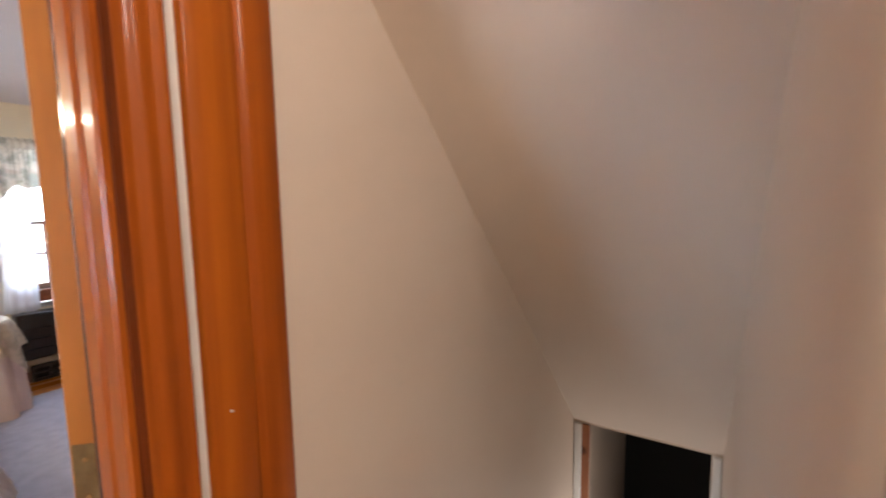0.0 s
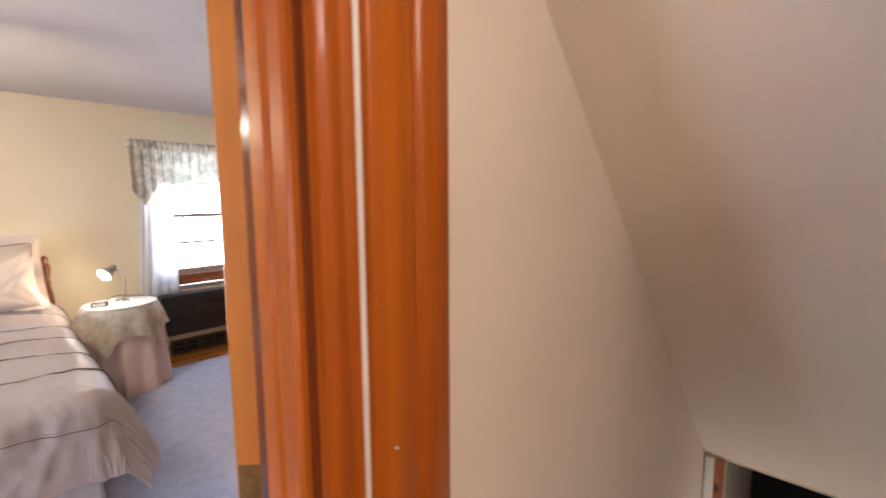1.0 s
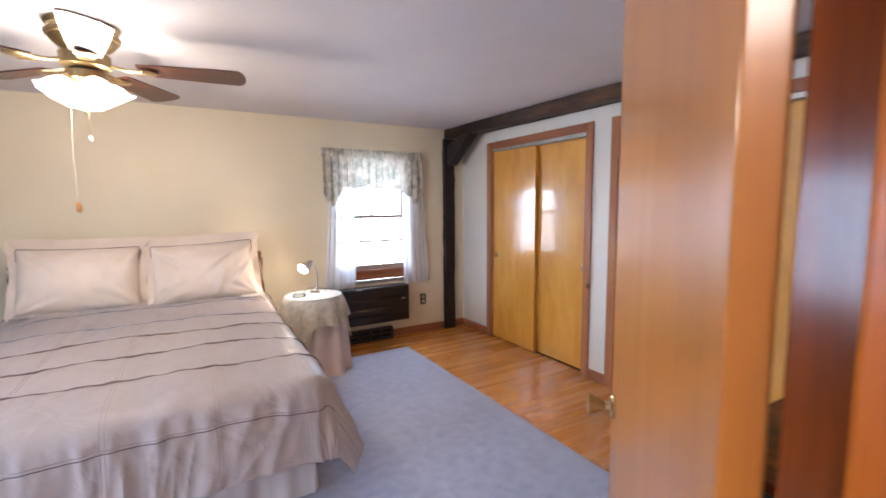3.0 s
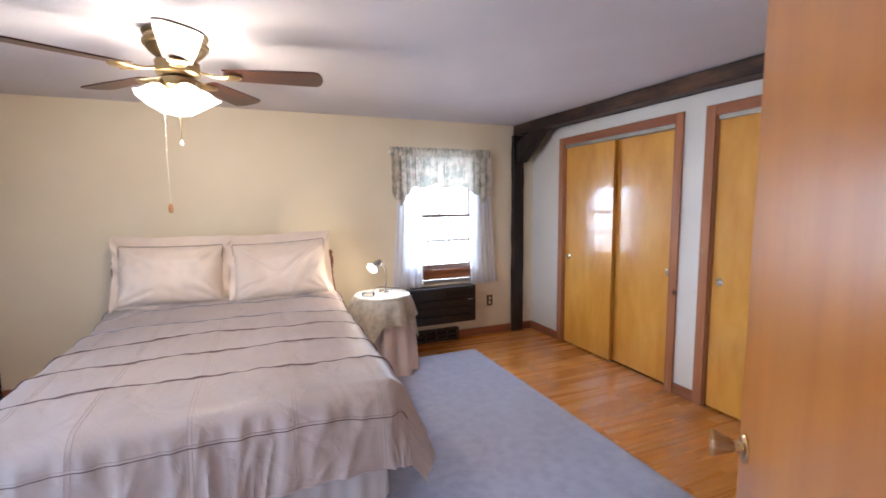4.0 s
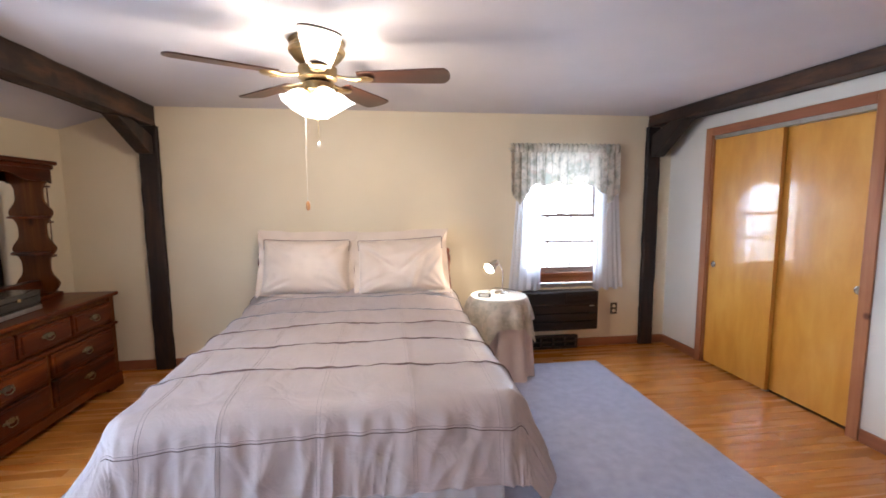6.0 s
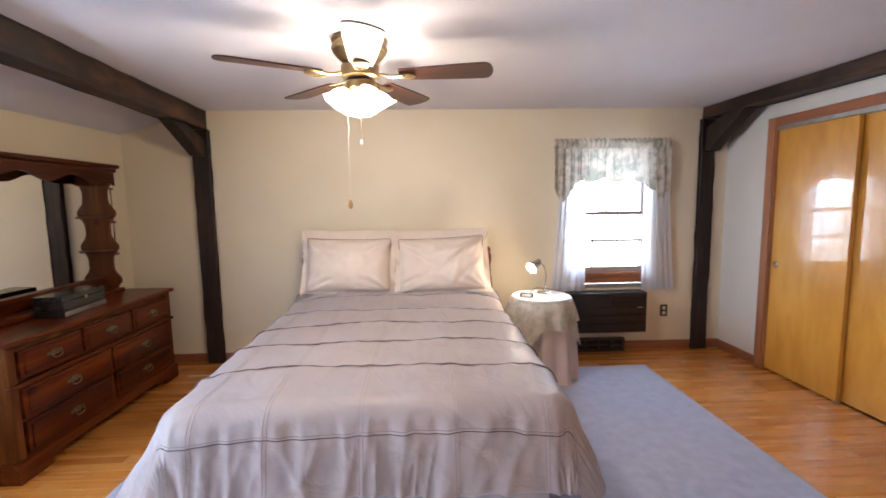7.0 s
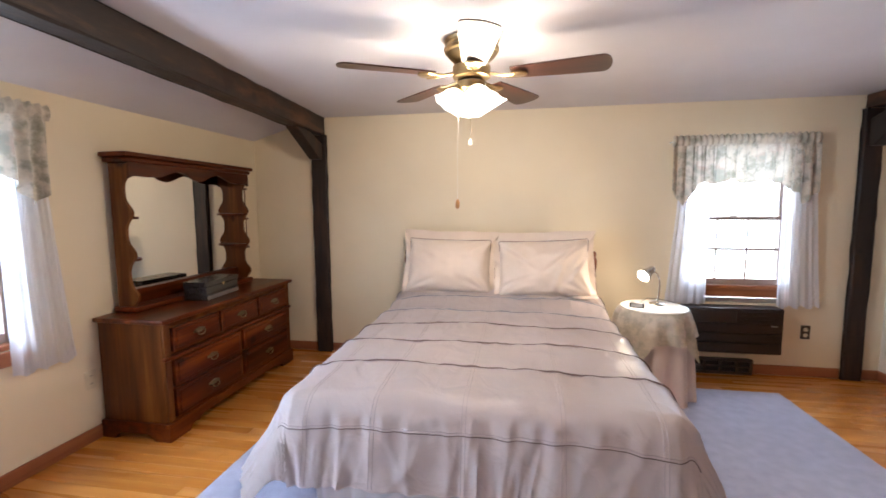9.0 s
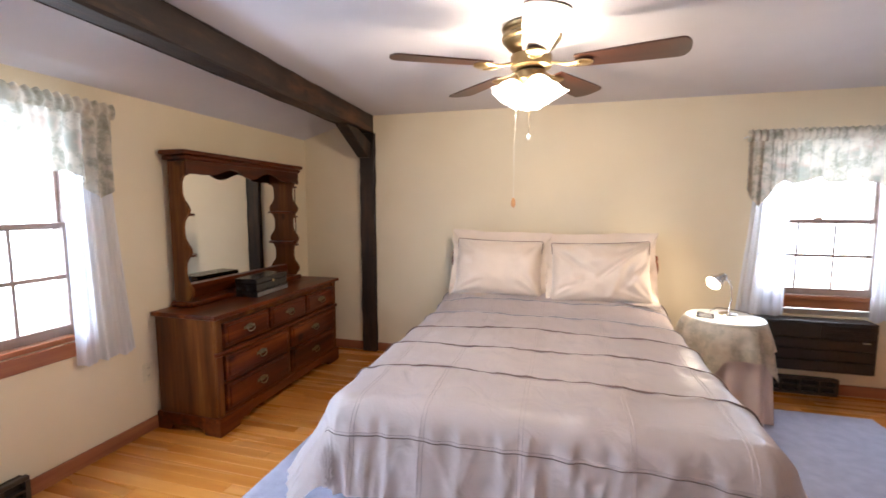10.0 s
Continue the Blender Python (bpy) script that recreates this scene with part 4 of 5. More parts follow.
for z in (0.13, 0.352):
    part("rail", B(DX - 0.0195, DX - 0.002, -DY + 0.0505, -0.0125, z, z + 0.012), M_DRESSER, dresser)
    part("rail", B(DX - 0.0195, DX - 0.002, 0.0125, DY - 0.0505, z, z + 0.012), M_DRESSER, dresser)


def pull(parent, y, z):
    """A brass bail pull on a shaped plate."""
    k = 1.1
    pl = [(-0.048, 0.0), (-0.042, 0.012), (-0.030, 0.008), (-0.020, 0.020), (-0.008, 0.016), (0.0, 0.024), (0.008, 0.016), (0.020, 0.020), (0.030, 0.008), (0.042, 0.012), (0.048, 0.0), (0.040, -0.010), (0.028, -0.006), (0.018, -0.016), (0.0, -0.012), (-0.018, -0.016), (-0.028, -0.006), (-0.040, -0.010)]
    plate = part("handle", prism(bmesh.new(), [(y + k * a, z + k * b) for a, b in pl], DX + 0.0185, DX + 0.0205, "x"), M_PULL, parent, "antique brass bail pull")
    pts = [(DX + 0.021, y - 0.034, z), (DX + 0.034, y - 0.034, z - 0.004), (DX + 0.036, y - 0.030, z - 0.020), (DX + 0.037, y - 0.012, z - 0.030), (DX + 0.037, y + 0.012, z - 0.030), (DX + 0.036, y + 0.030, z - 0.020), (DX + 0.034, y + 0.034, z - 0.004), (DX + 0.021, y + 0.034, z)]
    tube(bm2 := bmesh.new(), pts, 0.0032, 7)
    b = bm2
    me = bpy.data.meshes.new("tmp")
    b.to_mesh(me)
    b.free()
    bm = bmesh.new()
    bm.from_mesh(plate.data)
    bm.from_mesh(me)
    bm.to_mesh(plate.data)
    bm.free()
    bpy.data.meshes.remove(me)


def drawer(y0, y1, z0, z1):
    d = bmesh.new()
    box(d, DX - 0.018, DX + 0.012, y0, y1, z0, z1, 0.006, 2)
    box(d, DX + 0.0105, DX + 0.0183, y0 + 0.022, y1 - 0.022, z0 + 0.022, z1 - 0.022, 0.006, 2)
    ob = part("drawer", d, M_DRESSER, dresser, "raised dark pine drawer front")
    pull(ob, (y0 + y1) / 2, (z0 + z1) / 2 + 0.006)


for a, b in ((-0.665, -0.24), (-0.22, 0.22), (0.24, 0.665)):
    drawer(a, b, 0.605, 0.775)
for a, b in ((-0.665, -0.018), (0.018, 0.665)):
    drawer(a, b, 0.370, 0.548)
    drawer(a, b, 0.148, 0.346)

mirror = thing("dresser_mirror", pose(-2.405, 4.215, DK * (DZ + 0.033)) @ Matrix.Diagonal((1, 0.868, 1, 1)), "dark pine mirror with scalloped side shelves on a dresser", "mirror")
MH = 1.022
M_GLASSM, mt, mp = base("mirror_silver")
mp.inputs["Metallic"].default_value, mp.inputs["Roughness"].default_value = 1.0, 0.015
mp.inputs["Base Color"].default_value = (0.86, 0.87, 0.86, 1)
part("back_board", B(-0.055, -0.035, -0.6715, 0.6715, 0.0, MH - 0.063), M_DRESSERZ, mirror)
part("mirror_glass", B(-0.0345, -0.0305, -0.6715, 0.6715, 0.131, MH - 0.064), M_GLASSM, mirror, "clear silvered glass")
part("base_rail", B(-0.055, 0.005, -0.66, 0.66, 0.0005, 0.13, bevel=0.006, seg=2), M_DRESSER, mirror)
part("foot_rail", B(-0.0545, 0.118, -0.715, 0.715, 0.0003, 0.035, bevel=0.008, seg=2), M_DRESSER, mirror)
# crown, scalloped header, deep wavy side boards with small shelves
part("crown", B(-0.06, 0.148, -0.745, 0.745, MH - 0.030, MH, bevel=0.010, seg=3), M_DRESSER, mirror)
part("crown_moulding", B(-0.058, 0.134, -0.722, 0.722, MH - 0.062, MH - 0.0305, bevel=0.012, seg=3), M_DRESSER, mirror)
top = [(-0.70, MH - 0.0625), (-0.70, MH - 0.165)]
n = 60
for i in range(n + 1):
    u = i / n
    c = abs(u - 0.5) * 2
    z = MH - 0.125 - (0.030 * math.cos(c * 9.0) * (1 - 0.35 * c)) - 0.045 * max(0, c - 0.72) / 0.28
    top.append((-0.675 + 1.35 * u, z))
top += [(0.70, MH - 0.165), (0.70, MH - 0.0625)]
part("header", prism(bmesh.new(), top, 0.104, 0.121, "x"), M_DRESSER, mirror, "scalloped header board")


def wavy(z):
    return 0.027 * math.cos((z - 0.1) / 0.27 * 6.283) + 0.007 * math.cos((z - 0.1) / 0.135 * 6.283)


for s in (-1, 1):
    n = 48
    zs = [0.036 + (MH - 0.07 - 0.036) * i / n for i in range(n + 1)]
    side = [(0.082 + wavy(z), z) for z in zs] + [(-0.034, zs[-1]), (-0.034, zs[0])]
    y0, y1 = sorted((s * 0.672, s * 0.696))
    bm = bmesh.new()
    prism(bm, side, y0, y1, "y")
    part("side_board", bm, M_DRESSERZ, mirror, "deep side board with a wavy front edge")
    for z in (0.33, 0.60):
        arc = [(-0.030 + 0.138 * math.cos(a), s * (0.6715 - 0.125 * math.sin(a))) for a in np.linspace(0, math.pi / 2, 9)]
        part("corner_shelf", prism(bmesh.new(), [(-0.030, s * 0.6715)] + arc, z, z + 0.016, "z"), M_DRESSER, mirror, "small quarter-round shelf")
    if s > 0:
        for z in (0.30, 0.56, 0.83):
            arc = [(-0.030 + 0.11 * math.cos(a), s * (0.6965 + 0.145 * math.sin(a))) for a in np.linspace(0, math.pi / 2, 9)]
            part("outer_shelf", prism(bmesh.new(), [(-0.030, s * 0.6965)] + arc, z, z + 0.013, "z"), M_DRESSER, mirror)
        part("spindle", tube(bmesh.new(), [(0.015, s * 0.812, 0.304), (0.015, s * 0.812, 0.835)], 0.0045, 8), M_DRESSER, mirror)

M_BOXBLK = wood("black_lacquer_box", (0.012, 0.010, 0.010), (0.022, 0.018, 0.017), (0.035, 0.028, 0.026), "y", 20, 0.25, coat=0.3)
jb = thing("jewellery_box", pose(-2.205, 4.17, DK * (DZ + 0.033) + 0.0005, 0, 0, 4), "black lacquer jewellery box with a grey band on a dresser", "box")
part("case", B(-0.075, 0.10, -0.20, 0.20, 0.045, 0.098, bevel=0.003), M_BOXBLK, jb)
part("lid", B(-0.077, 0.103, -0.203, 0.203, 0.0985, 0.135, bevel=0.004), M_BOXBLK, jb)
part("drawer", B(-0.075, 0.104, -0.198, 0.198, 0.0, 0.0445, bevel=0.002), M_BOXBLK, jb, "dull grey drawer band")
part("band", B(0.1042, 0.1065, -0.195, 0.195, 0.004, 0.034, bevel=0.001), M_GREYMET, jb, "dull grey metal band")
part("clasp", B(0.1032, 0.107, -0.012, 0.012, 0.088, 0.108, bevel=0.001), M_BRASS, jb)

# ---- round table with cloths, lamp and clock ----
TX, TY, TZ = 1.135, 4.70, 0.672
M_PINKC = cloth("dusty_pink_cloth", (0.60, 0.47, 0.42), (0.68, 0.55, 0.49), 4, 600, 0.8, 0.3, 0.2)
tb = thing("round_table", pose(TX, TY, 0), "small round bedside table under two tablecloths", "table")
part("tabletop", lathe(bmesh.new(), [(0.22, TZ - 0.03), (0.235, TZ - 0.028), (0.235, TZ - 0.010), (0.22, TZ - 0.008)], 40), M_BEDWOOD, tb, "", True)
part("column", lathe(bmesh.new(), [(0.10, 0.02), (0.06, 0.05), (0.03, 0.12), (0.03, 0.6), (0.06, TZ - 0.031)], 20), M_BEDWOOD, tb, "", True)
part("base", lathe(bmesh.new(), [(0.20, 0.0), (0.20, 0.015), (0.10, 0.0195)], 30), M_BEDWOOD, tb, "", True)


def skirt_cloth(r0, z0, drop_fn, folds, amp, seed, out):
    def fn(u, v):
        a = u * 2 * math.pi
        if v < 0.25:
            r = r0 * v / 0.25
            return (r * math.cos(a), r * math.sin(a), z0)
        w = (v - 0.25) / 0.75
        g = min(1, w * 1.6)
        wave = math.sin(a * folds + 0.8 * math.sin(a * 3 + seed)) * (0.75 + 0.25 * math.sin(a * 2 + seed))
        wave = wave * 0.6 + 0.4 * (1 - 2 * abs(math.sin(a * folds / 2 + 0.4 * math.sin(a * 3 + seed))) ** 0.6)
        r = r0 + 0.012 * min(1, w * 6) + out * w + amp * g * wave
        return (r * math.cos(a), r * math.sin(a), z0 - 0.004 * min(1, w * 8) - (z0 - drop_fn(a)) * w)
    bm = sheet(bmesh.new(), 144, 26, fn)
    bmesh.ops.remove_doubles(bm, verts=bm.verts[:], dist=1e-4)
    return bm


cl = tagged(part("tablecloth", skirt_cloth(0.238, TZ, lambda a: 0.018, 11, 0.055, 1, 0.05), M_PINKC, smooth=True, angle=80), "floor-length dusty pink tablecloth on a round table", "tablecloth")
cl.matrix_world = pose(TX, TY, 0)
cl = tagged(part("table_topper", skirt_cloth(0.243, TZ + 0.005, lambda a: 0.47 - 0.15 * max(0, math.cos(4 * a + 2.44)) ** 1.5, 9, 0.040, 3, 0.060), M_FADED, smooth=True, angle=80), "square floral cotton topper over the tablecloth", "tablecloth")
cl.matrix_world = pose(TX, TY, 0)
M_CLEAR, ct, cp = base("glass_top")
cp.inputs["Base Color"].default_value = (0.80, 0.80, 0.78, 1)
cp.inputs["Roughness"].default_value, cp.inputs["Coat Weight"].default_value = 0.12, 0.6
gt = tagged(part("tray_cloth", lathe(bmesh.new(), [(0.20, 0), (0.236, 0.0), (0.238, 0.003), (0.236, 0.006), (0.20, 0.006)], 56), M_CLEAR, smooth=True), "pale round glass-like cover on the bedside table", "table cover")
gt.matrix_world = pose(TX, TY, TZ + 0.0055)
ZL = TZ + 0.012

lampd = thing("desk_lamp", pose(TX + 0.04, TY + 0.055, ZL), "small nickel gooseneck lamp switched on", "lamp")
part("base", lathe(bmesh.new(), [(0.058, 0), (0.060, 0.006), (0.052, 0.014), (0.030, 0.020), (0.012, 0.026)], 28), M_STEEL, lampd, "", True)
neck = [(0, 0, 0.024), (0.012, 0.004, 0.08), (0.016, 0.005, 0.14), (0.010, 0.003, 0.20), (-0.012, -0.004, 0.245), (-0.045, -0.016, 0.262), (-0.065, -0.022, 0.262)]
part("neck", tube(bmesh.new(), neck, 0.006, 10), M_STEEL, lampd, "", True)
aim = (Vector((-0.85, -0.45, -0.55))).to_track_quat("Z", "Y").to_matrix()
M_BULB = glow("lamp_bulb", (1.0, 0.93, 0.80), 18.0)
hd = part("shade", lathe(bmesh.new(), [(0.018, -0.05), (0.026, -0.035), (0.030, 0.0), (0.048, 0.040), (0.056, 0.062), (0.054, 0.062), (0.046, 0.040), (0.026, 0.0), (0.014, -0.03)], 28, (-0.075, -0.026, 0.258), aim, cap=False), M_STEEL, lampd, "bell-shaped nickel shade", True)
part("bulb", lathe(bmesh.new(), [(0.008, -0.02), (0.022, 0.005), (0.036, 0.030), (0.040, 0.046), (0.030, 0.054), (0.010, 0.057)], 20, (-0.075, -0.026, 0.258), aim), M_BULB, hd, "glowing bulb", True)
lamp("desk_lamp_light", "POINT", pose(TX + 0.04 - 0.075 - 0.062, TY + 0.055 - 0.026 - 0.033, ZL + 0.258 - 0.042), 11.0, (1.0, 0.80, 0.56), 0.03)

clock = thing("alarm_clock", pose(TX - 0.13, TY - 0.045, ZL, 0, 0, -18), "small black alarm clock on the bedside table", "clock")
part("case", B(-0.052, 0.052, -0.03, 0.03, 0.0, 0.034, bevel=0.006, seg=2), M_BLACK, clock)
part("dial", B(-0.040, 0.040, -0.0325, -0.0302, 0.006, 0.028), M_GREYMET, clock, "pale display")
part("button", B(-0.02, 0.02, -0.01, 0.006, 0.0342, 0.038, bevel=0.002), M_GREYMET, clock)
cab = tagged(part("power_cord", tube(bmesh.new(), [(TX - 0.105, TY - 0.015, ZL + 0.008), (TX - 0.065, TY + 0.075, ZL + 0.02), (TX - 0.005, TY + 0.135, ZL + 0.035), (TX + 0.075, TY + 0.175, ZL + 0.02), (TX + 0.195, TY + 0.155, ZL + 0.002), (TX + 0.245, TY + 0.125, ZL - 0.03)], 0.003, 6), M_BLACK), "black power cord over the bedside table", "cord")

# ---- air conditioner, register, outlets ----
M_ACW = wood("dark_wood_grain_front", (0.005, 0.003, 0.002), (0.010, 0.005, 0.004), (0.02, 0.010, 0.007), "x", 22, 0.45, coat=0.08)
ac = thing("air_conditioner", pose(1.88, YB, 0), "dark wood-grain wall air conditioner under the window", "air conditioner")
part("case", B(-0.37, 0.37, -0.145, -0.0005, 0.215, 0.598, bevel=0.008, seg=2), M_ACW, ac)
part("control_panel", B(-0.34, 0.02, -0.152, -0.1455, 0.475, 0.585, bevel=0.003), M_BLACK, ac, "black control panel")
part("front_frame", B(0.035, 0.355, -0.152, -0.1455, 0.475, 0.585, bevel=0.004), M_ACW, ac)
for k in range(3):
    part("louvre", B(0.05, 0.34, -0.160, -0.1523, 0.49 + 0.032 * k, 0.510 + 0.032 * k, bevel=0.002), M_ACW, ac)
for k in range(3):
    part("panel", B(-0.355, 0.355, -0.151, -0.1455, 0.228 + 0.081 * k, 0.304 + 0.081 * k, bevel=0.004), M_ACW, ac)
part("name_plate", B(0.275, 0.325, -0.1535, -0.1513, 0.452, 0.461), M_GREYMET, ac, "small grey maker's plate")


def register(m, w, h, label):
    r = thing("wall_register", m, label, "heating register", "wall registers")
    # near-black backing colours in the shade behind the slats
    part("backing", B(-w / 2 + 0.01, w / 2 - 0.01, -0.028, -0.0005, 0.005, h - 0.005), M_UNLIT, r)
    bm = bmesh.new()
    box(bm, -w / 2, w / 2, -0.058, -0.0285, 0.0, 0.022, 0.003), box(bm, -w / 2, w / 2, -0.058, -0.0285, h - 0.022, h, 0.003)
    box(bm, -w / 2, -w / 2 + 0.02, -0.057, -0.0285, 0.022, h - 0.022), box(bm, w / 2 - 0.02, w / 2, -0.057, -0.0285, 0.022, h - 0.022)
    part("frame", bm, M_VENT, r)
    part("slat", B(-w / 2 + 0.02, w / 2 - 0.02, -0.056, -0.030, h / 2 - 0.006, h / 2 + 0.006), M_VENT, r)
    for k in range(1, 4):
        x = -w / 2 + w * k / 4
        part("slat", B(x - 0.008, x + 0.008, -0.0555, -0.0305, 0.022, h / 2 - 0.0065), M_VENT, r)
        part("slat", B(x - 0.008, x + 0.008, -0.0555, -0.0305, h / 2 + 0.0065, h - 0.022), M_VENT, r)
    return r


register(pose(1.84, YB, 0.0), 0.50, 0.135, "dark brown heating register under the air conditioner")
register(pose(XL, 2.51, 0.0, 0, 0, 90), 0.44, 0.14, "dark brown heating register under the side window")


def outlet(m, mat, label):
    o = thing("outlet", m, label, "outlet", "wall outlets")
    part("plate", B(-0.036, 0.036, -0.006, -0.0005, -0.058, 0.058, bevel=0.002), mat, o)
    for z in (-0.024, 0.024):
        rc = part("receptacle", lathe(bmesh.new(), [(0.0165, 0), (0.0165, 0.003), (0.013, 0.0035)], 18, (0, -0.0062, z), Matrix.Rotation(radians(90), 3, "X")), M_ALMOND, o, "pale receptacle")
        for x in (-0.006, 0.006):
            part("slot", B(x - 0.0012, x + 0.0012, -0.0102, -0.0098, z - 0.003, z + 0.006), M_BLACK, rc)
    return o


outlet(pose(2.492, YB, 0.38), M_VENT, "brown duplex outlet on the cream wall")
outlet(pose(XL, 3.42, 0.39, 0, 0, 90), M_ALMOND, "almond duplex outlet on the cream wall beside a dresser")

# ---- chest beyond the door ----
chest = thing("low_chest", pose(1.93, 1.335, 0), "low dark wooden chest behind the open door", "chest")
part("body", B(-0.41, 0.41, -0.26, 0.25, 0.05, 0.70, bevel=0.004), M_BLACK, chest)
part("top", B(-0.43, 0.43, -0.27, 0.28, 0.7005, 0.735, bevel=0.006), M_DRESSER, chest, "worn brown top")
for sx in (-0.37, 0.37):
    for sy in (-0.2, 0.2):
        part("foot", B(sx - 0.03, sx + 0.03, sy - 0.03, sy + 0.03, 0.0, 0.0495), M_BLACK, chest)

# ---- ceiling fan ----
FX, FY, FZ, FS = -0.133, 3.56, 2.418, 1.220
fan = thing("ceiling_fan", pose(FX, FY, FZ) @ Matrix.Scale(FS, 4), "brass ceiling fan with five walnut blades and lit glass shades", "ceiling fan")
part("housing", lathe(bmesh.new(), [(0.05, -0.1305), (0.108, -0.132), (0.117, -0.138), (0.115, -0.150), (0.105, -0.155), (0.103, -0.162), (0.094, -0.174), (0.076, -0.189), (0.062, -0.197), (0.058, -0.20)], 40), M_BRONZE, fan, "antique bronze motor housing", True)
part("ceiling_plate", lathe(bmesh.new(), [(0.112, -0.0985), (0.116, -0.104), (0.114, -0.112), (0.108, -0.118), (0.107, -0.1300)], 40), M_BRONZE, fan, "brass ceiling plate", True)
part("hub", lathe(bmesh.new(), [(0.058, -0.2005), (0.080, -0.208), (0.080, -0.252), (0.06, -0.262)], 32), M_BRONZE, fan, "", True)
part("light_fitter", lathe(bmesh.new(), [(0.045, -0.2625), (0.062, -0.272), (0.062, -0.302), (0.045, -0.317), (0.02, -0.324)], 28), M_BRONZE, fan, "", True)
ZB = -0.246


def blade_outline():
    pts = []
    for i in range(13):
        a = math.pi / 2 - math.pi * i / 12
        pts.append((0.525 + 0.035 * math.cos(a), 0.068 * math.sin(a)))
    return [(0.17, 0.046), (0.30, 0.056), (0.42, 0.064)] + pts + [(0.42, -0.064), (0.30, -0.056), (0.17, -0.046)]


for k in range(5):
    rot = pose(0, 0, ZB, 0, 0, -9 + 72 * k)
    bl = part("blade", prism(bmesh.new(), blade_outline(), -0.003, 0.003, "z"), M_BLADE, fan, "red-brown walnut blade")
    bl.matrix_local = rot @ pose(0, 0, 0.0, -9, 0, 0)
    bm = bmesh.new()
    tube(bm, [(0.080, 0, 0.006), (0.12, 0.0, -0.004), (0.155, 0.018, -0.010), (0.19, 0.028, -0.008)], 0.006, 8)
    tube(bm, [(0.080, 0, 0.006), (0.12, 0.0, -0.004), (0.155, -0.018, -0.012), (0.19, -0.028, -0.014)], 0.006, 8)
    lathe(bm, [(0.03, -0.014), (0.036, -0.010), (0.036, -0.006), (0.02, -0.004)], 16, (0.20, 0, -0.001))
    arm = part("blade_arm", bm, M_BRONZE, fan, "scrolled brass blade arm", True)
    arm.matrix_local = rot

m, t, p = base("lit_frosted_glass")
em = t.nodes.new("ShaderNodeEmission")
em.inputs[0].default_value, em.inputs[1].default_value = (1.0, 0.90, 0.74, 1), 34.0
tr = t.nodes.new("ShaderNodeBsdfTransparent")
ms = node(t, "MixShader", Fac=0.86)
t.links.new(em.outputs[0], ms.inputs[1]), t.links.new(tr.outputs[0], ms.inputs[2])
t.links.new(ms.outputs[0], t.nodes["Material Output"].inputs[0])
M_LIT = m
M_FBULB = glow("fan_bulb", (1.0, 0.88, 0.68), 25.0)
for k in range(4):
    a = radians(25 + 90 * k)
    dirv = Vector((math.cos(a) * 0.53, math.sin(a) * 0.53, -0.85))
    q = dirv.to_track_quat("Z", "Y").to_matrix()
    at = Vector((math.cos(a) * 0.044, math.sin(a) * 0.044, -0.288))
    holder = part("lamp_holder", lathe(bmesh.new(), [(0.016, 0), (0.022, 0.012), (0.026, 0.03), (0.024, 0.036)], 18, at, q), M_BRONZE, fan, "brass lamp holder", True)
    sh = part("glass_shade", lathe(bmesh.new(), [(0.022, 0.026), (0.033, 0.036), (0.046, 0.055), (0.052, 0.075), (0.060, 0.090), (0.070, 0.100)], 32, at, q, 0.08, 8, cap=False), M_LIT, holder, "lit frosted tulip shade", True)
    tip = at + q @ Vector((0, 0, 0.112))
    lamp("fan_light", "POINT", pose(FX + FS * tip.x, FY + FS * tip.y, FZ + FS * tip.z), FANW / 4, WARM, 0.025)
    part("bulb", lathe(bmesh.new(), [(0.010, 0.030), (0.020, 0.046), (0.023, 0.062), (0.016, 0.078), (0.005, 0.083)], 16, at, q), M_FBULB, holder, "glowing bulb", True)
part("pull_chain", tube(bmesh.new(), [(-0.050, -0.02, -0.312), (-0.058, -0.021, -0.56), (-0.058, -0.021, -0.765)], 0.0007, 6), M_WHITE, fan, "long white pull cord")
part("pull_knob", lathe(bmesh.new(), [(0.004, -0.765), (0.009, -0.777), (0.010, -0.795), (0.005, -0.805)], 12, (-0.058, -0.021, 0)), wood("pull_wood", (0.4, 0.18, 0.06), (0.5, 0.24, 0.08), (0.6, 0.3, 0.1), "z", 60), fan, "small wooden pull knob", True)
part("pull_chain", tube(bmesh.new(), [(0.0, -0.02, -0.318), (-0.002, -0.021, -0.512)], 0.0015, 6), M_BRONZE, fan, "short brass pull chain")
part("pull_knob", lathe(bmesh.new(), [(0.002, -0.512), (0.006, -0.519), (0.007, -0.529), (0.003, -0.535)], 12, (-0.002, -0.021, 0)), M_WHITE, fan, "white pull bead", True)

# lower doorway at the foot of the stairs
dn = thing("door_2", pose(HS[0], 0, 0), "white and brown casing of the dark doorway down the stairs", "door frame", kind="structure")
part("casing", B(-0.016, -0.0005, 0.905, 0.941, SF, 0.385, bevel=0.004), M_WHITE, dn, "white painted casing")
part("jamb", B(-0.010, -0.0005, 0.8685, 0.9045, SF, 0.384), M_TRIM, dn, "brown wooden jamb")
part("casing", B(-0.018, -0.0005, 0.338, 0.372, SF, 0.385, bevel=0.004), M_WHITE, dn, "white painted casing")

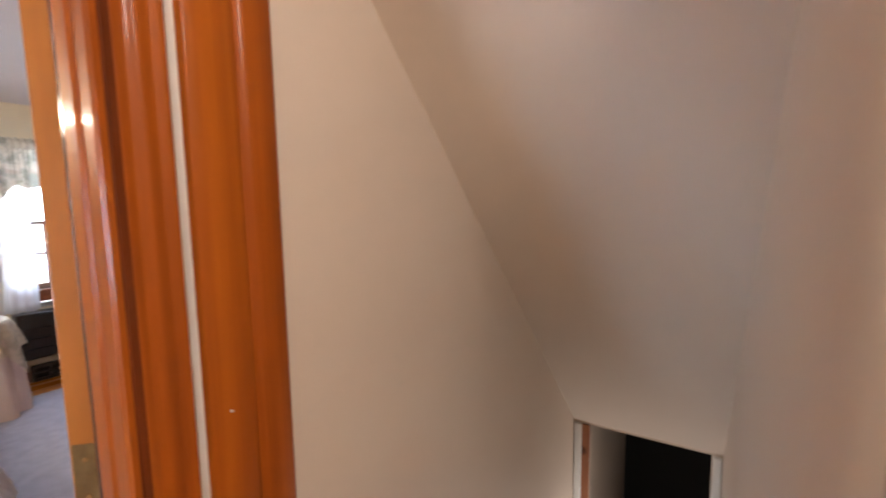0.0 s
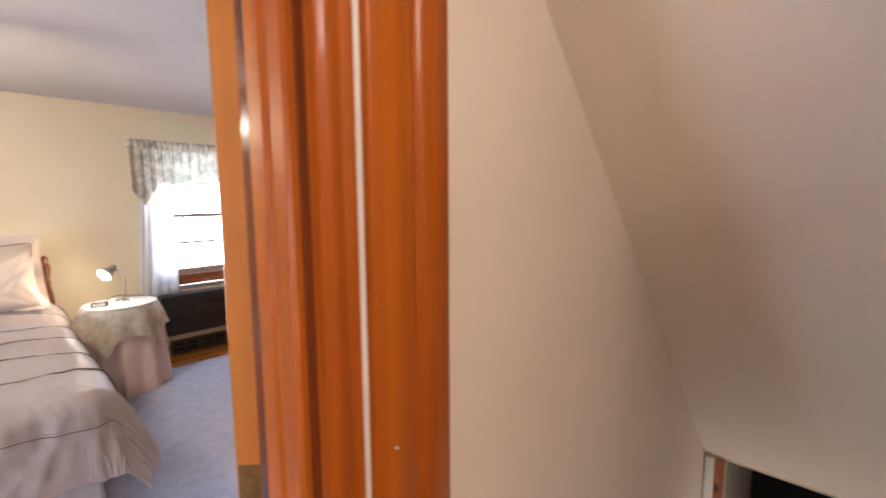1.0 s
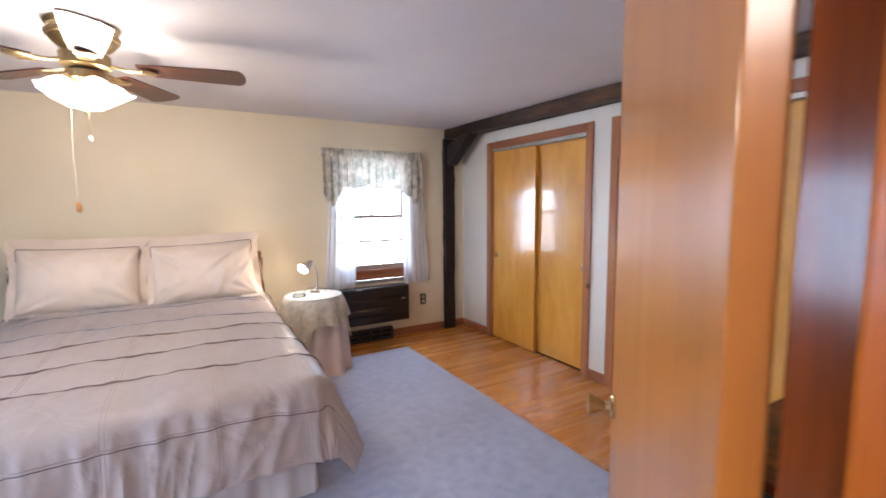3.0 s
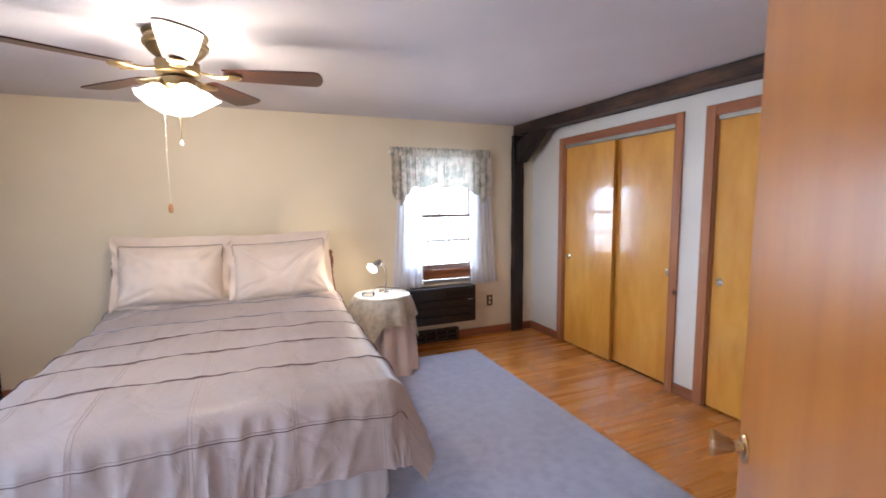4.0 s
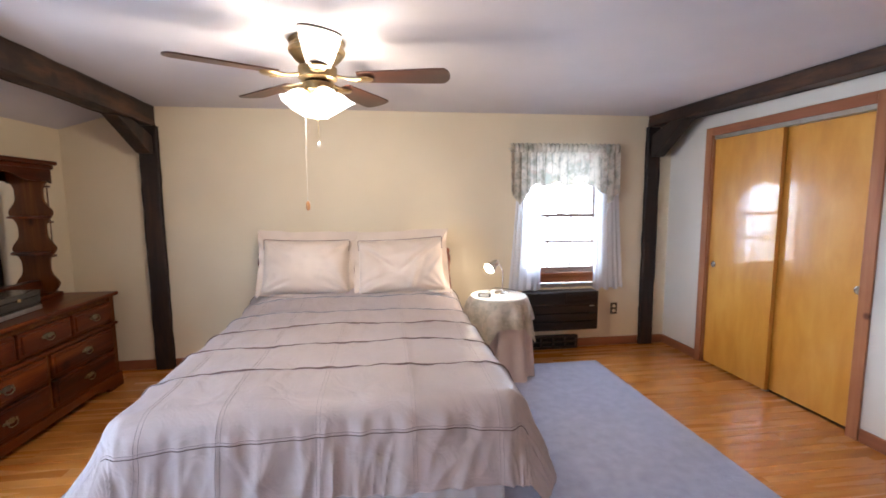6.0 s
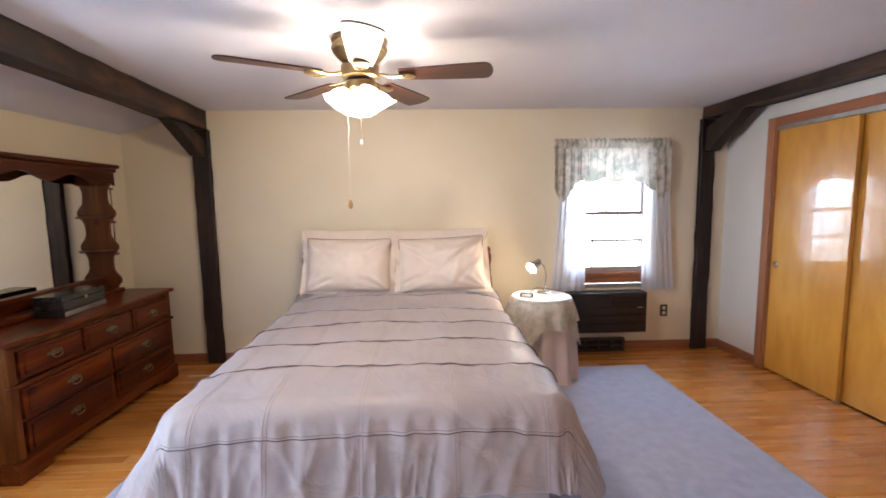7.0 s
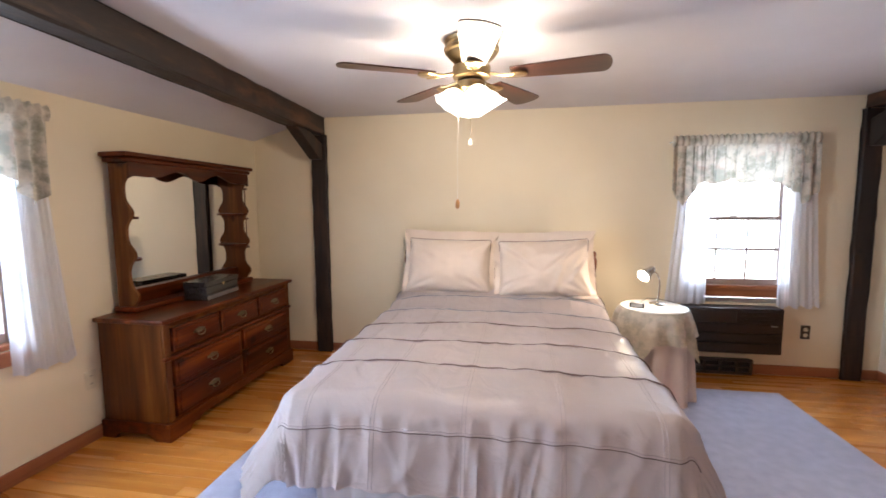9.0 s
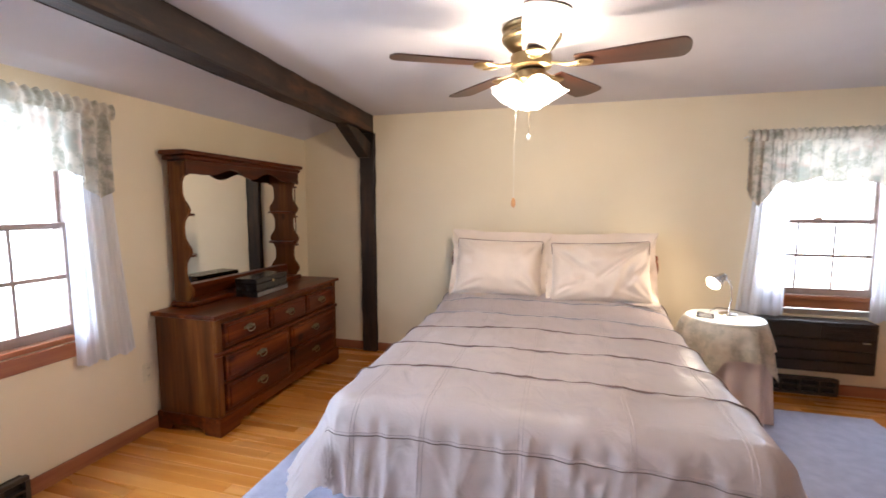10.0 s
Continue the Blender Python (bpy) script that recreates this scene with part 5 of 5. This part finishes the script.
lamp("hall_light", "POINT", pose(0.02, -0.12, 2.14), HALLW, (1.0, 0.86, 0.72), 0.15)
lamp("stairs_light", "POINT", pose(2.22, 0.64, -0.25), 5, (1.0, 0.93, 0.86), 0.20)

# ---- strip floor ----
PW = 0.076
rnd = random.Random(11)
floor = tagged(new("floor"), "honey maple strip floor with a satin finish", "floor", kind="structure")
meshes = {}


def plank_mesh(length):
    key = round(length, 2)
    if key not in meshes:
        b = B(-key / 2 + 0.0002, key / 2 - 0.0002, -PW / 2 + 0.0002, PW / 2 - 0.0002, -0.0115, 0.0, bevel=0.0005)
        me = bpy.data.meshes.new("plank")
        b.to_mesh(me)
        b.free()
        me.materials.append(M_PLANK)
        meshes[key] = me
    return meshes[key]


rest = bmesh.new()
count = 0
LENS = (0.45, 0.6, 0.75, 0.9, 1.05, 1.2, 1.5)
y = YS + PW / 2
rows = []
while y < YB - 0.01:
    x = XL
    first = True
    while x < XR + 0.05:
        L = rnd.choice(LENS) if not first else rnd.choice((0.3, 0.45, 0.6, 0.9, 1.2))
        first = False
        if x + L > XR - 0.1:
            L = round(XR + 0.06 - x, 2)
        rows.append((x, y, L))
        x += L
    y += PW


def near(x, y, L):
    return (x + L > 2.15 and x < 3.1 and y > 2.0) or (x < -1.45 and 2.5 < y < 4.6)


for x, y, L in rows:
    if near(x, y, L) and count < 300:
        count += 1
        ob = new("plank", plank_mesh(L))
        ob.parent = floor
        ob.location = (x + L / 2, y, 0)
    else:
        box(rest, x + 0.0004, x + L - 0.0004, y - PW / 2 + 0.0004, y + PW / 2 - 0.0004, -0.0115, 0.0)
M_PLANKS2 = M_PLANK.copy()
M_PLANKS2.name = "maple_floor_strips_joined"
tt = M_PLANKS2.node_tree
geo = tt.nodes.new("ShaderNodeNewGeometry")
for l in list(tt.links):
    if l.from_node.bl_idname == "ShaderNodeObjectInfo":
        dst = l.to_socket
        tt.links.remove(l)
        tt.links.new(geo.outputs["Random Per Island"], dst)
ob = part("planks", rest, M_PLANKS2, floor)
tagged(ob, kind="stuff")
